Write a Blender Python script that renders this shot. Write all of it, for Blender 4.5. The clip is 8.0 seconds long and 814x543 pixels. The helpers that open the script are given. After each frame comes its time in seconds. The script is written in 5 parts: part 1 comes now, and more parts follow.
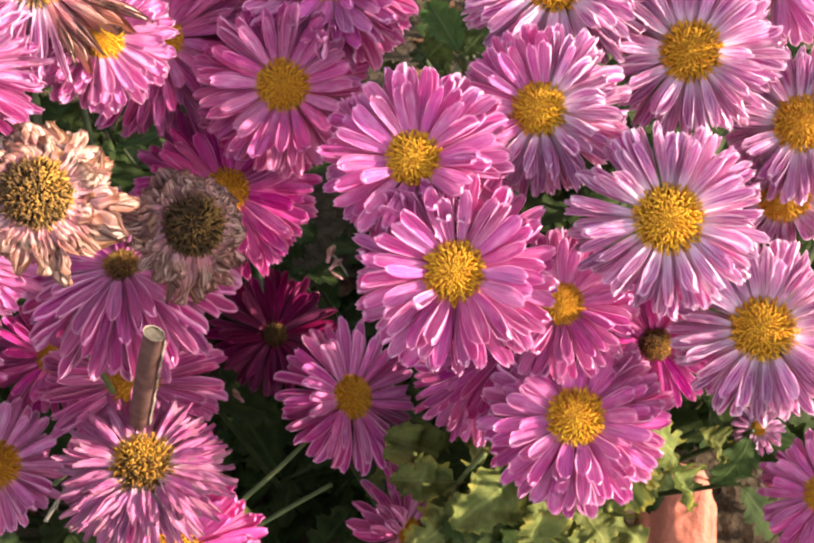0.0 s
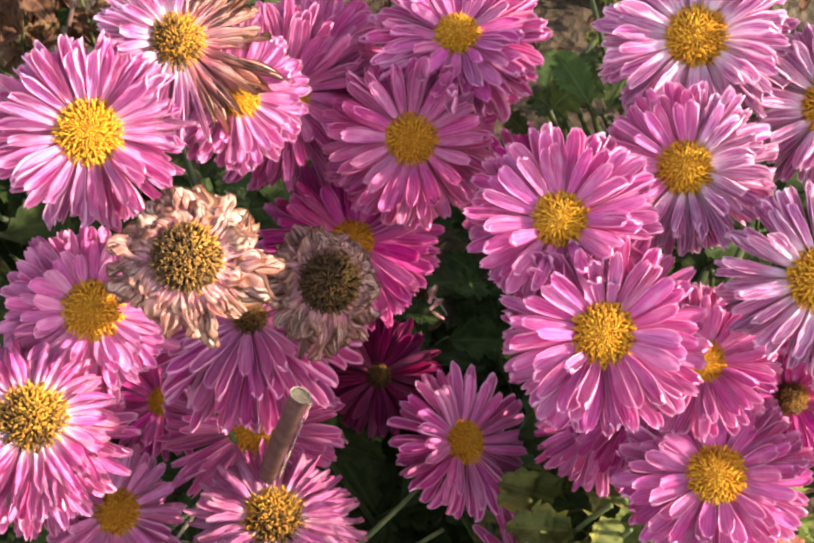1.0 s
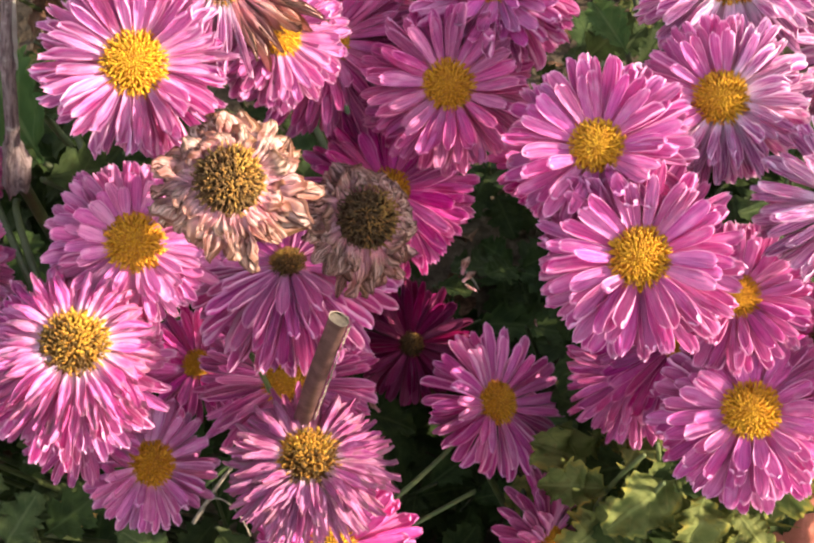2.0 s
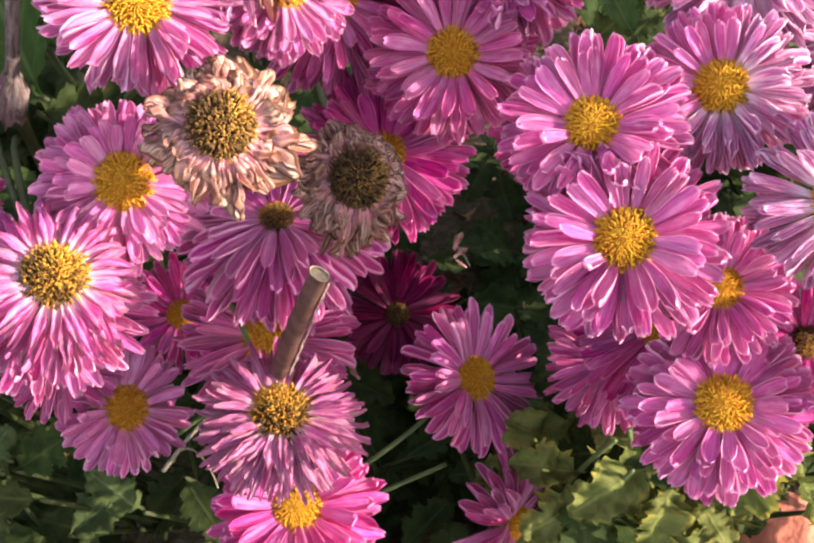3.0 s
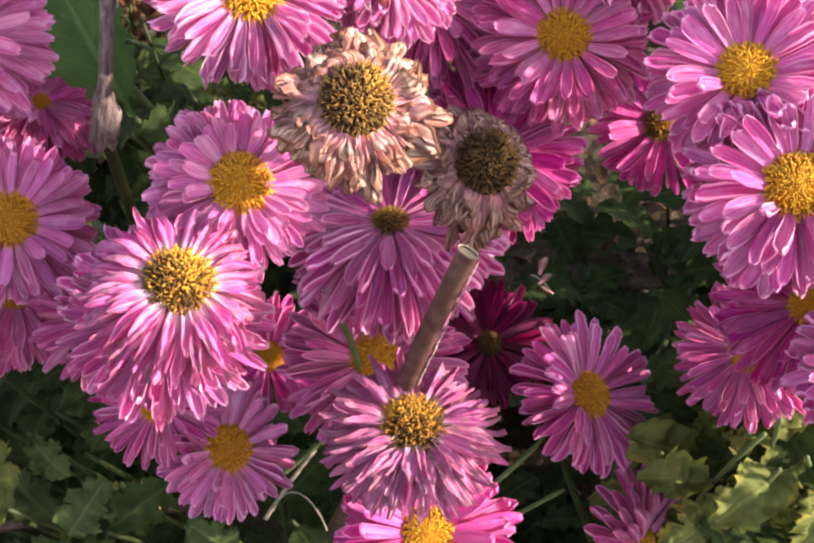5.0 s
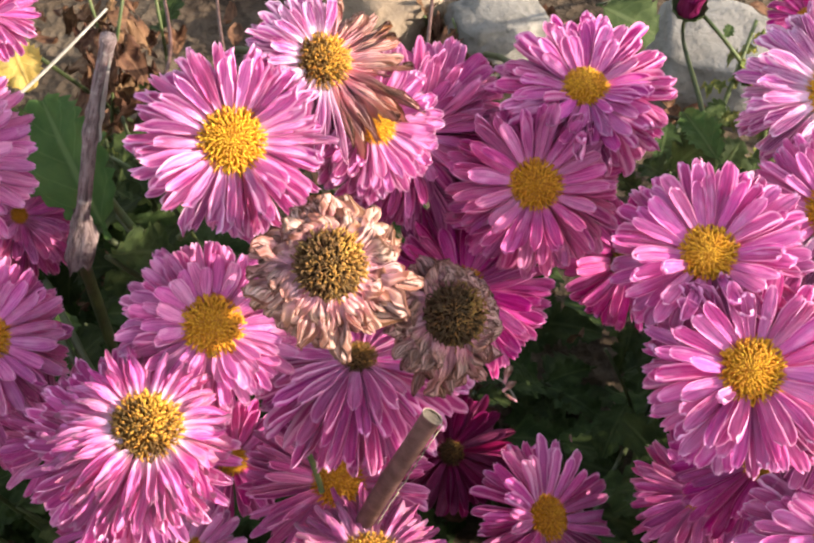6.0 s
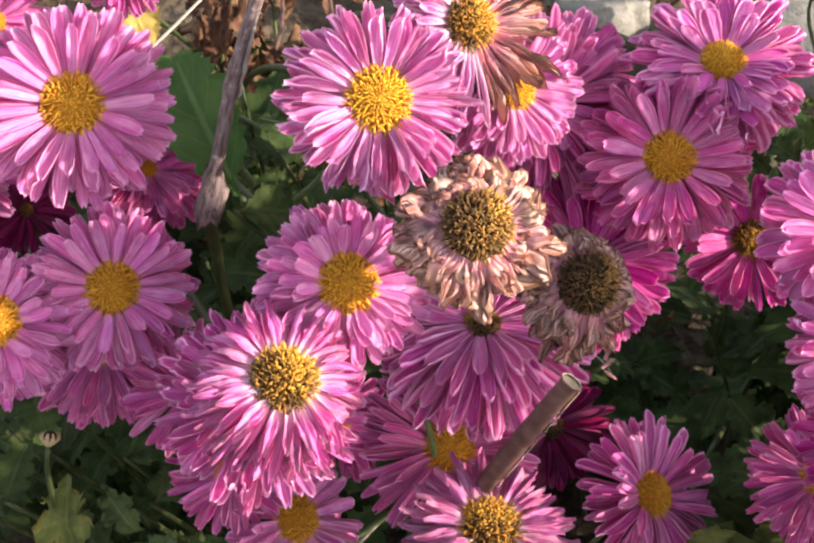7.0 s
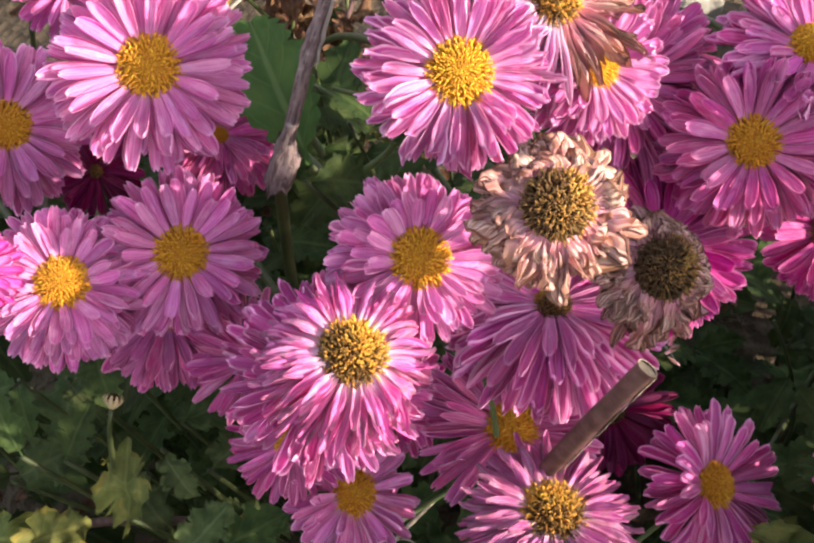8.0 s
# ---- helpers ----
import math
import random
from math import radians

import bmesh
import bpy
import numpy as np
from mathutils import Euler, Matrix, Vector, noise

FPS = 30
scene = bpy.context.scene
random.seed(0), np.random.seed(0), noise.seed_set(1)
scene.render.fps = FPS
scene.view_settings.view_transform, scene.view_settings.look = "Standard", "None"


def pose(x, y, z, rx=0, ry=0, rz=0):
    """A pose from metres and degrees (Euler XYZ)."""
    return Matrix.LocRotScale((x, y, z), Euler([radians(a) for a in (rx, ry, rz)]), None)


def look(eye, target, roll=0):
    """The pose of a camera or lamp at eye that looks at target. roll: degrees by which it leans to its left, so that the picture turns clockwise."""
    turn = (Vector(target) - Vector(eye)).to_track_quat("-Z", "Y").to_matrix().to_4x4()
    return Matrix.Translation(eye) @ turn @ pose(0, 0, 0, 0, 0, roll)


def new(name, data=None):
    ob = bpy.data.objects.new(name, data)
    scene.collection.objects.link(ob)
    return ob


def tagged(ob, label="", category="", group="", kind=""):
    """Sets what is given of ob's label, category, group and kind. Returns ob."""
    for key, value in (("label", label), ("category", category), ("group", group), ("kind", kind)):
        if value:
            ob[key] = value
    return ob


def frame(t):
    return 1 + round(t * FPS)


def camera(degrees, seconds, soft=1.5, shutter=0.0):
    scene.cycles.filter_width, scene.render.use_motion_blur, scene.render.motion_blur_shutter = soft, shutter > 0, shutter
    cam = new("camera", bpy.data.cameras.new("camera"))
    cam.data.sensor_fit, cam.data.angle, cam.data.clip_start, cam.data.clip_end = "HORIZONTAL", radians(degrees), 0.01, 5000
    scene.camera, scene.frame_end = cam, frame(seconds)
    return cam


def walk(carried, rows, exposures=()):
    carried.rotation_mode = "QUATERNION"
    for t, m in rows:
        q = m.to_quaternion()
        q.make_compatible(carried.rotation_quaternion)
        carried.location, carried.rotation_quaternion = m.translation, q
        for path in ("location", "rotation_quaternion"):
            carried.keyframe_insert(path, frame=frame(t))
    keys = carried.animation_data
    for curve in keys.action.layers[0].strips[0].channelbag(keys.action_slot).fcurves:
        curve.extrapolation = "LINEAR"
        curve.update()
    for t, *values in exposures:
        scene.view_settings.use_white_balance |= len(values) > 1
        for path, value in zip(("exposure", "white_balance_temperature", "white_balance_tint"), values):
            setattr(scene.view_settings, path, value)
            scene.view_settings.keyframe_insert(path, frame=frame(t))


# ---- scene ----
cam = camera(38, 8.0, soft=2.4)
PATH = [
    (0, pose(0.02982, -0.20448, 0.75275, 31.296, -0.486, -3.478)),
    (0.2, pose(0.02148, -0.20115, 0.75459, 31.411, -0.593, -3.533)),
    (0.5, pose(0.02387, -0.19132, 0.75547, 31.198, -0.484, -3.599)),
    (0.7, pose(0.01035, -0.19324, 0.75493, 32.050, 0.176, -3.220)),
    (1, pose(0.00000, -0.19000, 0.76000, 31.965, 1.589, -2.545)),
    (1.2, pose(-0.00396, -0.19471, 0.75558, 32.276, 2.272, -2.224)),
    (1.5, pose(0.00043, -0.19656, 0.75486, 32.431, 2.812, -2.359)),
    (1.7, pose(-0.00565, -0.21233, 0.75046, 33.426, 2.969, -2.174)),
    (2.8, pose(0.00005, -0.22452, 0.74388, 32.989, -0.154, 2.127)),
    (3, pose(0.00080, -0.22445, 0.74254, 32.643, -0.297, 2.855)),
    (3.5, pose(-0.00939, -0.22529, 0.74949, 33.374, -0.648, 3.677)),
    (3.7, pose(-0.02101, -0.23171, 0.74249, 34.946, 0.048, 3.423)),
    (4, pose(-0.02923, -0.23736, 0.72653, 37.936, 1.294, 2.701)),
    (4.2, pose(-0.03565, -0.24278, 0.70772, 38.304, 1.731, 1.348)),
    (5.3, pose(-0.04547, -0.24061, 0.70205, 37.280, 1.591, -0.789)),
    (5.5, pose(-0.04199, -0.23549, 0.71263, 38.080, 0.884, -0.364)),
    (5.7, pose(-0.04156, -0.22476, 0.71911, 38.395, 0.209, -0.313)),
    (6, pose(-0.04452, -0.21615, 0.73273, 38.997, -0.714, 0.525)),
    (6.5, pose(-0.04697, -0.21303, 0.73198, 38.241, -1.229, 1.818)),
    (6.7, pose(-0.05571, -0.21660, 0.73296, 38.144, -0.493, 2.640)),
    (7, pose(-0.07132, -0.22267, 0.72963, 38.065, -0.171, 4.079)),
    (7.2, pose(-0.07746, -0.22373, 0.72778, 37.801, 0.236, 5.452)),
    (7.5, pose(-0.08780, -0.22281, 0.72675, 37.579, 0.389, 6.865)),
    (7.7, pose(-0.08508, -0.22118, 0.72685, 37.322, 0.506, 7.237)),
    (8, pose(-0.07926, -0.21901, 0.72503, 36.796, 0.338, 7.381)),
]
walk(cam, PATH, exposures=[(0, 1.77, 7200, 10.5), (3, 1.76, 7050, 11.5), (8, 1.75, 6800, 12)])

# ---------------------------------------------------------------- light
SUN_DIR = Vector((0.905, -0.170, 0.388)).normalized()
world = bpy.data.worlds.new("world")
scene.world = world
world.use_nodes = True
wn = world.node_tree.nodes
sky = wn.new("ShaderNodeTexSky")
sky.sky_type = "NISHITA"
sky.sun_disc = False
sky.sun_elevation = math.asin(SUN_DIR.z)
sky.sun_rotation = math.atan2(SUN_DIR.x, SUN_DIR.y)
wn["Background"].inputs["Strength"].default_value = 0.148
haze = wn.new("ShaderNodeHueSaturation")  # a hazy, whitish autumn sky
haze.inputs["Saturation"].default_value = 0.6
world.node_tree.links.new(sky.outputs["Color"], haze.inputs["Color"])
world.node_tree.links.new(haze.outputs["Color"], wn["Background"].inputs["Color"])
sun_data = bpy.data.lights.new("sun", "SUN")
sun_data.energy, sun_data.angle, sun_data.color = 3.3, radians(0.9), (1.0, 0.91, 0.79)
sun = new("sun", sun_data)
sun.matrix_basis = look(SUN_DIR * 20, (0, 0, 0))


# ---------------------------------------------------------------- materials
class Nodes:
    """Short hand for building a node material."""

    def __init__(self, name):
        self.m = bpy.data.materials.new(name)
        self.m.use_nodes = True
        self.t = self.m.node_tree
        self.bsdf = self.t.nodes["Principled BSDF"]
        self.out = self.t.nodes["Material Output"]

    def put(self, socket, value):
        if isinstance(value, bpy.types.NodeSocket):
            self.t.links.new(value, socket)
        elif isinstance(value, (tuple, list)) and len(value) == 3 and socket.type == "RGBA":
            socket.default_value = (*value, 1.0)
        else:
            socket.default_value = value

    def math(self, op, a, b=0.0, clamp=False):
        n = self.t.nodes.new("ShaderNodeMath")
        n.operation, n.use_clamp = op, clamp
        self.put(n.inputs[0], a)
        self.put(n.inputs[1], b)
        return n.outputs[0]

    def mix(self, f, a, b, blend="MIX"):
        n = self.t.nodes.new("ShaderNodeMix")
        n.data_type, n.blend_type = "RGBA", blend
        self.put(n.inputs[0], f)
        self.put(n.inputs[6], a)
        self.put(n.inputs[7], b)
        return n.outputs[2]

    def ramp(self, x, lo, hi):
        n = self.t.nodes.new("ShaderNodeMapRange")
        n.interpolation_type = "SMOOTHSTEP"
        self.put(n.inputs[0], x)
        n.inputs[1].default_value, n.inputs[2].default_value = lo, hi
        return n.outputs[0]

    def noise(self, vec, scale, detail=3.0, rough=0.55):
        n = self.t.nodes.new("ShaderNodeTexNoise")
        if vec is not None:
            self.t.links.new(vec, n.inputs["Vector"])
        n.inputs["Scale"].default_value = scale
        n.inputs["Detail"].default_value = detail
        n.inputs["Roughness"].default_value = rough
        return n.outputs[0]

    def voronoi(self, vec, scale, feature="F1"):
        n = self.t.nodes.new("ShaderNodeTexVoronoi")
        n.feature = feature
        self.t.links.new(vec, n.inputs["Vector"])
        n.inputs["Scale"].default_value = scale
        return n.outputs[0]

    def coord(self, kind="Object"):
        return self.t.nodes.new("ShaderNodeTexCoord").outputs[kind]

    def xyz(self, v):
        n = self.t.nodes.new("ShaderNodeSeparateXYZ")
        self.t.links.new(v, n.inputs[0])
        return n.outputs

    def vec(self, x, y, z):
        n = self.t.nodes.new("ShaderNodeCombineXYZ")
        for s, v in zip(n.inputs, (x, y, z)):
            self.put(s, v)
        return n.outputs[0]

    def rand(self):
        return self.t.nodes.new("ShaderNodeObjectInfo").outputs["Random"]

    def island(self):
        return self.t.nodes.new("ShaderNodeNewGeometry").outputs["Random Per Island"]

    def bump(self, h, strength=0.3, distance=0.001):
        n = self.t.nodes.new("ShaderNodeBump")
        n.inputs["Strength"].default_value, n.inputs["Distance"].default_value = strength, distance
        self.t.links.new(h, n.inputs["Height"])
        self.t.links.new(n.outputs[0], self.bsdf.inputs["Normal"])
        return n.outputs[0]

    def finish(self, color, rough=0.6, spec=0.3, lucent=0.0, lucent_color=None):
        self.put(self.bsdf.inputs["Base Color"], color)
        self.put(self.bsdf.inputs["Roughness"], rough)
        self.put(self.bsdf.inputs["Specular IOR Level"], spec)
        if lucent:
            tr = self.t.nodes.new("ShaderNodeBsdfTranslucent")
            self.put(tr.inputs[0], lucent_color if lucent_color is not None else color)
            mx = self.t.nodes.new("ShaderNodeMixShader")
            mx.inputs[0].default_value = lucent
            self.t.links.new(self.bsdf.outputs[0], mx.inputs[1])
            self.t.links.new(tr.outputs[0], mx.inputs[2])
            self.t.links.new(mx.outputs[0], self.out.inputs[0])
        return self.m


def petal_material(name, deep, mid, pale, base, base_reach=0.3, streak=0.75, lucent=0.31, spots=0.0, spot_color=(0.2, 0.1, 0.04), shift=0.0, lines=0.0, rim=0.55, rim_color=None, rim_from=0.88, grain=7.0, crease=None):
    """Ray floret: fine lengthwise veins, groove shade drawn as dark lines, rims and foot of another tint, each floret a
    little different.
    """
    k = Nodes(name)
    s = k.xyz(k.coord("UV"))
    r = k.rand()
    off = k.math("MULTIPLY", r, 37.0)
    veins = k.noise(k.vec(k.math("ADD", k.math("MULTIPLY", s[0], 9.0), off), k.math("MULTIPLY", s[1], 0.7), off), 1.6, 3.0)
    fine = k.noise(k.vec(k.math("ADD", k.math("MULTIPLY", s[0], grain), off), k.math("MULTIPLY", s[1], 0.45), off), 1.9, 1.0)
    patch = k.noise(k.vec(k.math("ADD", k.math("MULTIPLY", s[0], 1.5), off), k.math("MULTIPLY", s[1], 2.5), off), 1.0, 2.0)
    side = k.math("MULTIPLY", k.math("ABSOLUTE", k.math("SUBTRACT", s[0], 0.5)), 2.0)
    c = k.mix(k.ramp(veins, 0.46 - streak * 0.42 + shift, 0.46 + streak * 0.42 + shift), deep, mid)
    # dark lines along grooves and pleats: their shade put into the colour
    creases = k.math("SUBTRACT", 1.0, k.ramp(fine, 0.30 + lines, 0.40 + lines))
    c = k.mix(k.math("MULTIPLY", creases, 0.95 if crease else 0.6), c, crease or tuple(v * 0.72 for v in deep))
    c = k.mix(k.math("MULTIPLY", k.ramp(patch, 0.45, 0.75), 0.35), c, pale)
    # deep line inside the rim paints groove shade and outlines each petal
    groove_shade = k.math("MULTIPLY", k.ramp(side, rim_from - 0.26, rim_from - 0.04), k.math("SUBTRACT", 1.0, k.ramp(side, rim_from - 0.02, rim_from + 0.06)))
    c = k.mix(k.math("MULTIPLY", groove_shade, 0.8), c, deep)
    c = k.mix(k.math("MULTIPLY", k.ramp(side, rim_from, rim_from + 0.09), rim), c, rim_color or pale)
    c = k.mix(k.math("MULTIPLY", k.ramp(s[1], 0.93, 1.0), rim), c, rim_color or pale)
    foot = k.math("SUBTRACT", 1.0, k.ramp(k.math("ADD", s[1], k.math("MULTIPLY", k.math("SUBTRACT", veins, 0.5), 0.5)), 0.02, base_reach + 0.02))
    c = k.mix(k.math("MULTIPLY", foot, 0.8), c, base)
    if spots:
        c = k.mix(k.math("MULTIPLY", k.ramp(k.math("ADD", patch, k.math("MULTIPLY", s[1], 0.25)), 0.72 - spots, 0.8), 0.9), c, spot_color)
    hsv = k.t.nodes.new("ShaderNodeHueSaturation")
    k.put(hsv.inputs["Hue"], k.math("ADD", 0.488, k.math("MULTIPLY", r, 0.024)))
    k.put(hsv.inputs["Saturation"], k.math("ADD", 0.9, k.math("MULTIPLY", k.math("FRACT", k.math("MULTIPLY", r, 7.0)), 0.2)))
    k.put(hsv.inputs["Value"], k.math("ADD", 0.86, k.math("MULTIPLY", k.math("FRACT", k.math("MULTIPLY", r, 13.0)), 0.26)))
    k.put(hsv.inputs["Color"], c)
    k.bump(veins, 0.35, 0.0006)
    return k.finish(hsv.outputs[0], 0.52, 0.26, lucent)


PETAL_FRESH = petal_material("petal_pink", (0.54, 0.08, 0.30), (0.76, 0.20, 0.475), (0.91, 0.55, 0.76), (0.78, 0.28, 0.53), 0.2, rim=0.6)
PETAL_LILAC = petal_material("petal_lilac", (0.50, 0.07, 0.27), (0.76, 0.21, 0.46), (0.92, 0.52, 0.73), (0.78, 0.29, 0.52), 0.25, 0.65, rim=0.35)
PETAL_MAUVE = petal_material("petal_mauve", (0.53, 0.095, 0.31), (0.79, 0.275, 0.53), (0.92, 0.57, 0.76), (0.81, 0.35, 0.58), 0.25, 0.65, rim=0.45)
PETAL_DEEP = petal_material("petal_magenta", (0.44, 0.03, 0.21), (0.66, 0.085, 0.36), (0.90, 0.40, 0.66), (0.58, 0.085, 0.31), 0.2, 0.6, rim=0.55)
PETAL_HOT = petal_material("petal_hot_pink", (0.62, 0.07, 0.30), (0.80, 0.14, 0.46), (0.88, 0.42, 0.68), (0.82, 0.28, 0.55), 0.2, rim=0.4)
# crimson, darkened further so the low flowers carry their deep shade as colour
PETAL_RED_SHADED = petal_material("petal_crimson_shaded", (0.18, 0.009, 0.062), (0.26, 0.018, 0.098), (0.32, 0.045, 0.14), (0.20, 0.011, 0.06), 0.2, rim=0.3)
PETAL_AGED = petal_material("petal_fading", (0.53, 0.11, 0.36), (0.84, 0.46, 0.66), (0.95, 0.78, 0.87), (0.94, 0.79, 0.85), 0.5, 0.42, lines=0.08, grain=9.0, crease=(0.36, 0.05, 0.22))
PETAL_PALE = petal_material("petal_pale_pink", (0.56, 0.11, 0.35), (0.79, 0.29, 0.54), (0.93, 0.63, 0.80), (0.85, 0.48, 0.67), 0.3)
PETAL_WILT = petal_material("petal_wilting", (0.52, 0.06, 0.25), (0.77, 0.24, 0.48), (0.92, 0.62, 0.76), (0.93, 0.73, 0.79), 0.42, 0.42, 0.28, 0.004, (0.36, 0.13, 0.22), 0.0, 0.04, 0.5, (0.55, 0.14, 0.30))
# wilting petals toned down to lilac: half shade put into the colour
PETAL_WILT_SHADED = petal_material("petal_wilting_shaded", (0.40, 0.08, 0.23), (0.64, 0.24, 0.43), (0.84, 0.54, 0.68), (0.88, 0.66, 0.72), 0.34, 0.42, 0.28, 0.02, (0.36, 0.15, 0.22), 0.0, 0.06, 0.55, (0.40, 0.13, 0.24))
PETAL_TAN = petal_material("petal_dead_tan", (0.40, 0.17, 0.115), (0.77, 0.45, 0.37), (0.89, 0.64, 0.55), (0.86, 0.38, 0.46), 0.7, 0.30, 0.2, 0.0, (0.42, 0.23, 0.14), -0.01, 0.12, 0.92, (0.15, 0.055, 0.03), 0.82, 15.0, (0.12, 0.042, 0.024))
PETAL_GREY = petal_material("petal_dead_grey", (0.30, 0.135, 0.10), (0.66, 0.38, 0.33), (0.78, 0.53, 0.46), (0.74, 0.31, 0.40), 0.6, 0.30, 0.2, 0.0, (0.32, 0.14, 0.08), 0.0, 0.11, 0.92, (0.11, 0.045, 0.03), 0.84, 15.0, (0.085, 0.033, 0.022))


def floret_material(name, foot, tip, dark, dark_share):
    """Disc florets: brownish feet, yellow tips, some of them withered, darker towards -x with shade put into the
    colour.
    """
    k = Nodes(name)
    s = k.xyz(k.coord("UV"))
    p = k.coord("Object")
    isl = k.island()
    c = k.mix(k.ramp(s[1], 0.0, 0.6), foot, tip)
    # withered at random, plus painted shade on the side away from the sun
    old = k.math("ADD", k.math("ADD", k.noise(p, 1.4, 2.0), k.math("MULTIPLY", isl, 0.35)), k.math("MULTIPLY", k.xyz(p)[0], -0.30))
    c = k.mix(k.ramp(old, 1.02 - dark_share, 1.22 - dark_share), c, dark)
    hsv = k.t.nodes.new("ShaderNodeHueSaturation")
    k.put(hsv.inputs["Hue"], k.math("ADD", 0.485, k.math("MULTIPLY", isl, 0.03)))
    k.put(hsv.inputs["Value"], k.math("ADD", 0.8, k.math("MULTIPLY", isl, 0.4)))
    k.put(hsv.inputs["Color"], c)
    return k.finish(hsv.outputs[0], 0.6, 0.25, 0.12)


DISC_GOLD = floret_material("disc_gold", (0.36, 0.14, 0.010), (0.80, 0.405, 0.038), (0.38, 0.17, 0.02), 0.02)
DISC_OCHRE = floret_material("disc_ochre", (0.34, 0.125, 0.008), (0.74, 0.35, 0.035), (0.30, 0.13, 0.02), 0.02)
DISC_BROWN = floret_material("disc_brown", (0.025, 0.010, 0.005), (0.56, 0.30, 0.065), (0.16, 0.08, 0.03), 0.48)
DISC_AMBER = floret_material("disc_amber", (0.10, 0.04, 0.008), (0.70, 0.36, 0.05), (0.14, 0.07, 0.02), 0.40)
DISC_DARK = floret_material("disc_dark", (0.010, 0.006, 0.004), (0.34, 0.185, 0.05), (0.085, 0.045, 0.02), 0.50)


def disc_core_material(name, a, b):
    k = Nodes(name)
    n = k.noise(k.coord("Object"), 300.0)
    return k.finish(k.mix(n, a, b), 0.8, 0.1)


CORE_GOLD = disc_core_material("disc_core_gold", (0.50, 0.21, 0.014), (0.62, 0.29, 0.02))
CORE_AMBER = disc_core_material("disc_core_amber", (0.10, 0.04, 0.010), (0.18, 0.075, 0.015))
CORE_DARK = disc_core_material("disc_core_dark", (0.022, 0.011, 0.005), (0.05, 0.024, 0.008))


def stem_material(name, a, b, scale=60.0, rough=0.55):
    k = Nodes(name)
    p = k.coord("Object")
    n1, n2 = k.noise(p, scale, 4.0), k.noise(p, scale * 7.0, 3.0)
    c = k.mix(k.ramp(n1, 0.3, 0.7), a, b)
    c = k.mix(k.math("MULTIPLY", k.ramp(n2, 0.55, 0.8), 0.4), c, tuple(v * 0.45 for v in a))
    k.bump(k.math("ADD", n1, k.math("MULTIPLY", n2, 0.5)), 0.5, 0.0008)
    return k.finish(c, rough, 0.25)


STEM_GREEN = stem_material("stem_green", (0.06, 0.085, 0.03), (0.11, 0.13, 0.045))
# green stem darkened: shade under the heads put into its colour
STEM_SHADED = stem_material("stem_shaded_green", (0.022, 0.03, 0.010), (0.045, 0.055, 0.018))
CALYX_GREEN = stem_material("calyx_green", (0.05, 0.08, 0.03), (0.10, 0.13, 0.05), 150.0)
STEM_BROWN = stem_material("stem_brown", (0.06, 0.027, 0.022), (0.13, 0.068, 0.056), 160.0)


def leaf_material(name, a, b, vein, lucent=0.3, yellow=0.0):
    """Leaf blade: mottled, lighter veins by its own UV."""
    k = Nodes(name)
    s = k.xyz(k.coord("UV"))
    r = k.rand()
    off = k.math("MULTIPLY", r, 23.0)
    p = k.coord("Object")
    n1 = k.noise(k.vec(k.math("ADD", k.math("MULTIPLY", s[0], 3.0), off), k.math("MULTIPLY", s[1], 3.0), off), 1.3, 4.0)
    n2 = k.noise(p, 9.0, 4.0)
    side = k.math("ABSOLUTE", k.math("SUBTRACT", s[0], 0.5))
    mid = k.math("SUBTRACT", 1.0, k.ramp(side, 0.012, 0.05))
    ribs = k.math("ABSOLUTE", k.math("SUBTRACT", k.math("FRACT", k.math("MULTIPLY", k.math("SUBTRACT", s[1], k.math("MULTIPLY", side, 0.55)), 5.0)), 0.5))
    rib = k.math("SUBTRACT", 1.0, k.ramp(ribs, 0.02, 0.07))
    c = k.mix(k.ramp(n1, 0.3, 0.7), a, b)
    c = k.mix(k.math("MULTIPLY", k.math("MAXIMUM", mid, k.math("MULTIPLY", rib, 0.35)), 0.5), c, vein)
    if yellow:
        c = k.mix(k.math("MULTIPLY", k.ramp(k.math("ADD", n1, k.math("MULTIPLY", side, 0.5)), 0.75 - yellow, 0.95 - yellow), 0.8), c, (0.36, 0.28, 0.05))
    hsv = k.t.nodes.new("ShaderNodeHueSaturation")
    k.put(hsv.inputs["Value"], k.math("ADD", 0.75, k.math("MULTIPLY", r, 0.5)))
    k.put(hsv.inputs["Hue"], k.math("ADD", 0.485, k.math("MULTIPLY", r, 0.03)))
    k.put(hsv.inputs["Color"], c)
    k.bump(k.math("SUBTRACT", n2, k.math("MULTIPLY", k.math("MAXIMUM", mid, rib), 0.5)), 0.5, 0.0015)
    return k.finish(hsv.outputs[0], 0.65, 0.10, lucent)


# the plant's leaf in a shaded dark copy and a sunlit pale one
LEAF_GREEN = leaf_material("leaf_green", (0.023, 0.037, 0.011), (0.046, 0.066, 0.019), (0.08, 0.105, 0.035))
LEAF_SUNLIT = leaf_material("leaf_sunlit_green", (0.10, 0.12, 0.032), (0.20, 0.21, 0.065), (0.28, 0.30, 0.10), 0.3, 0.08)
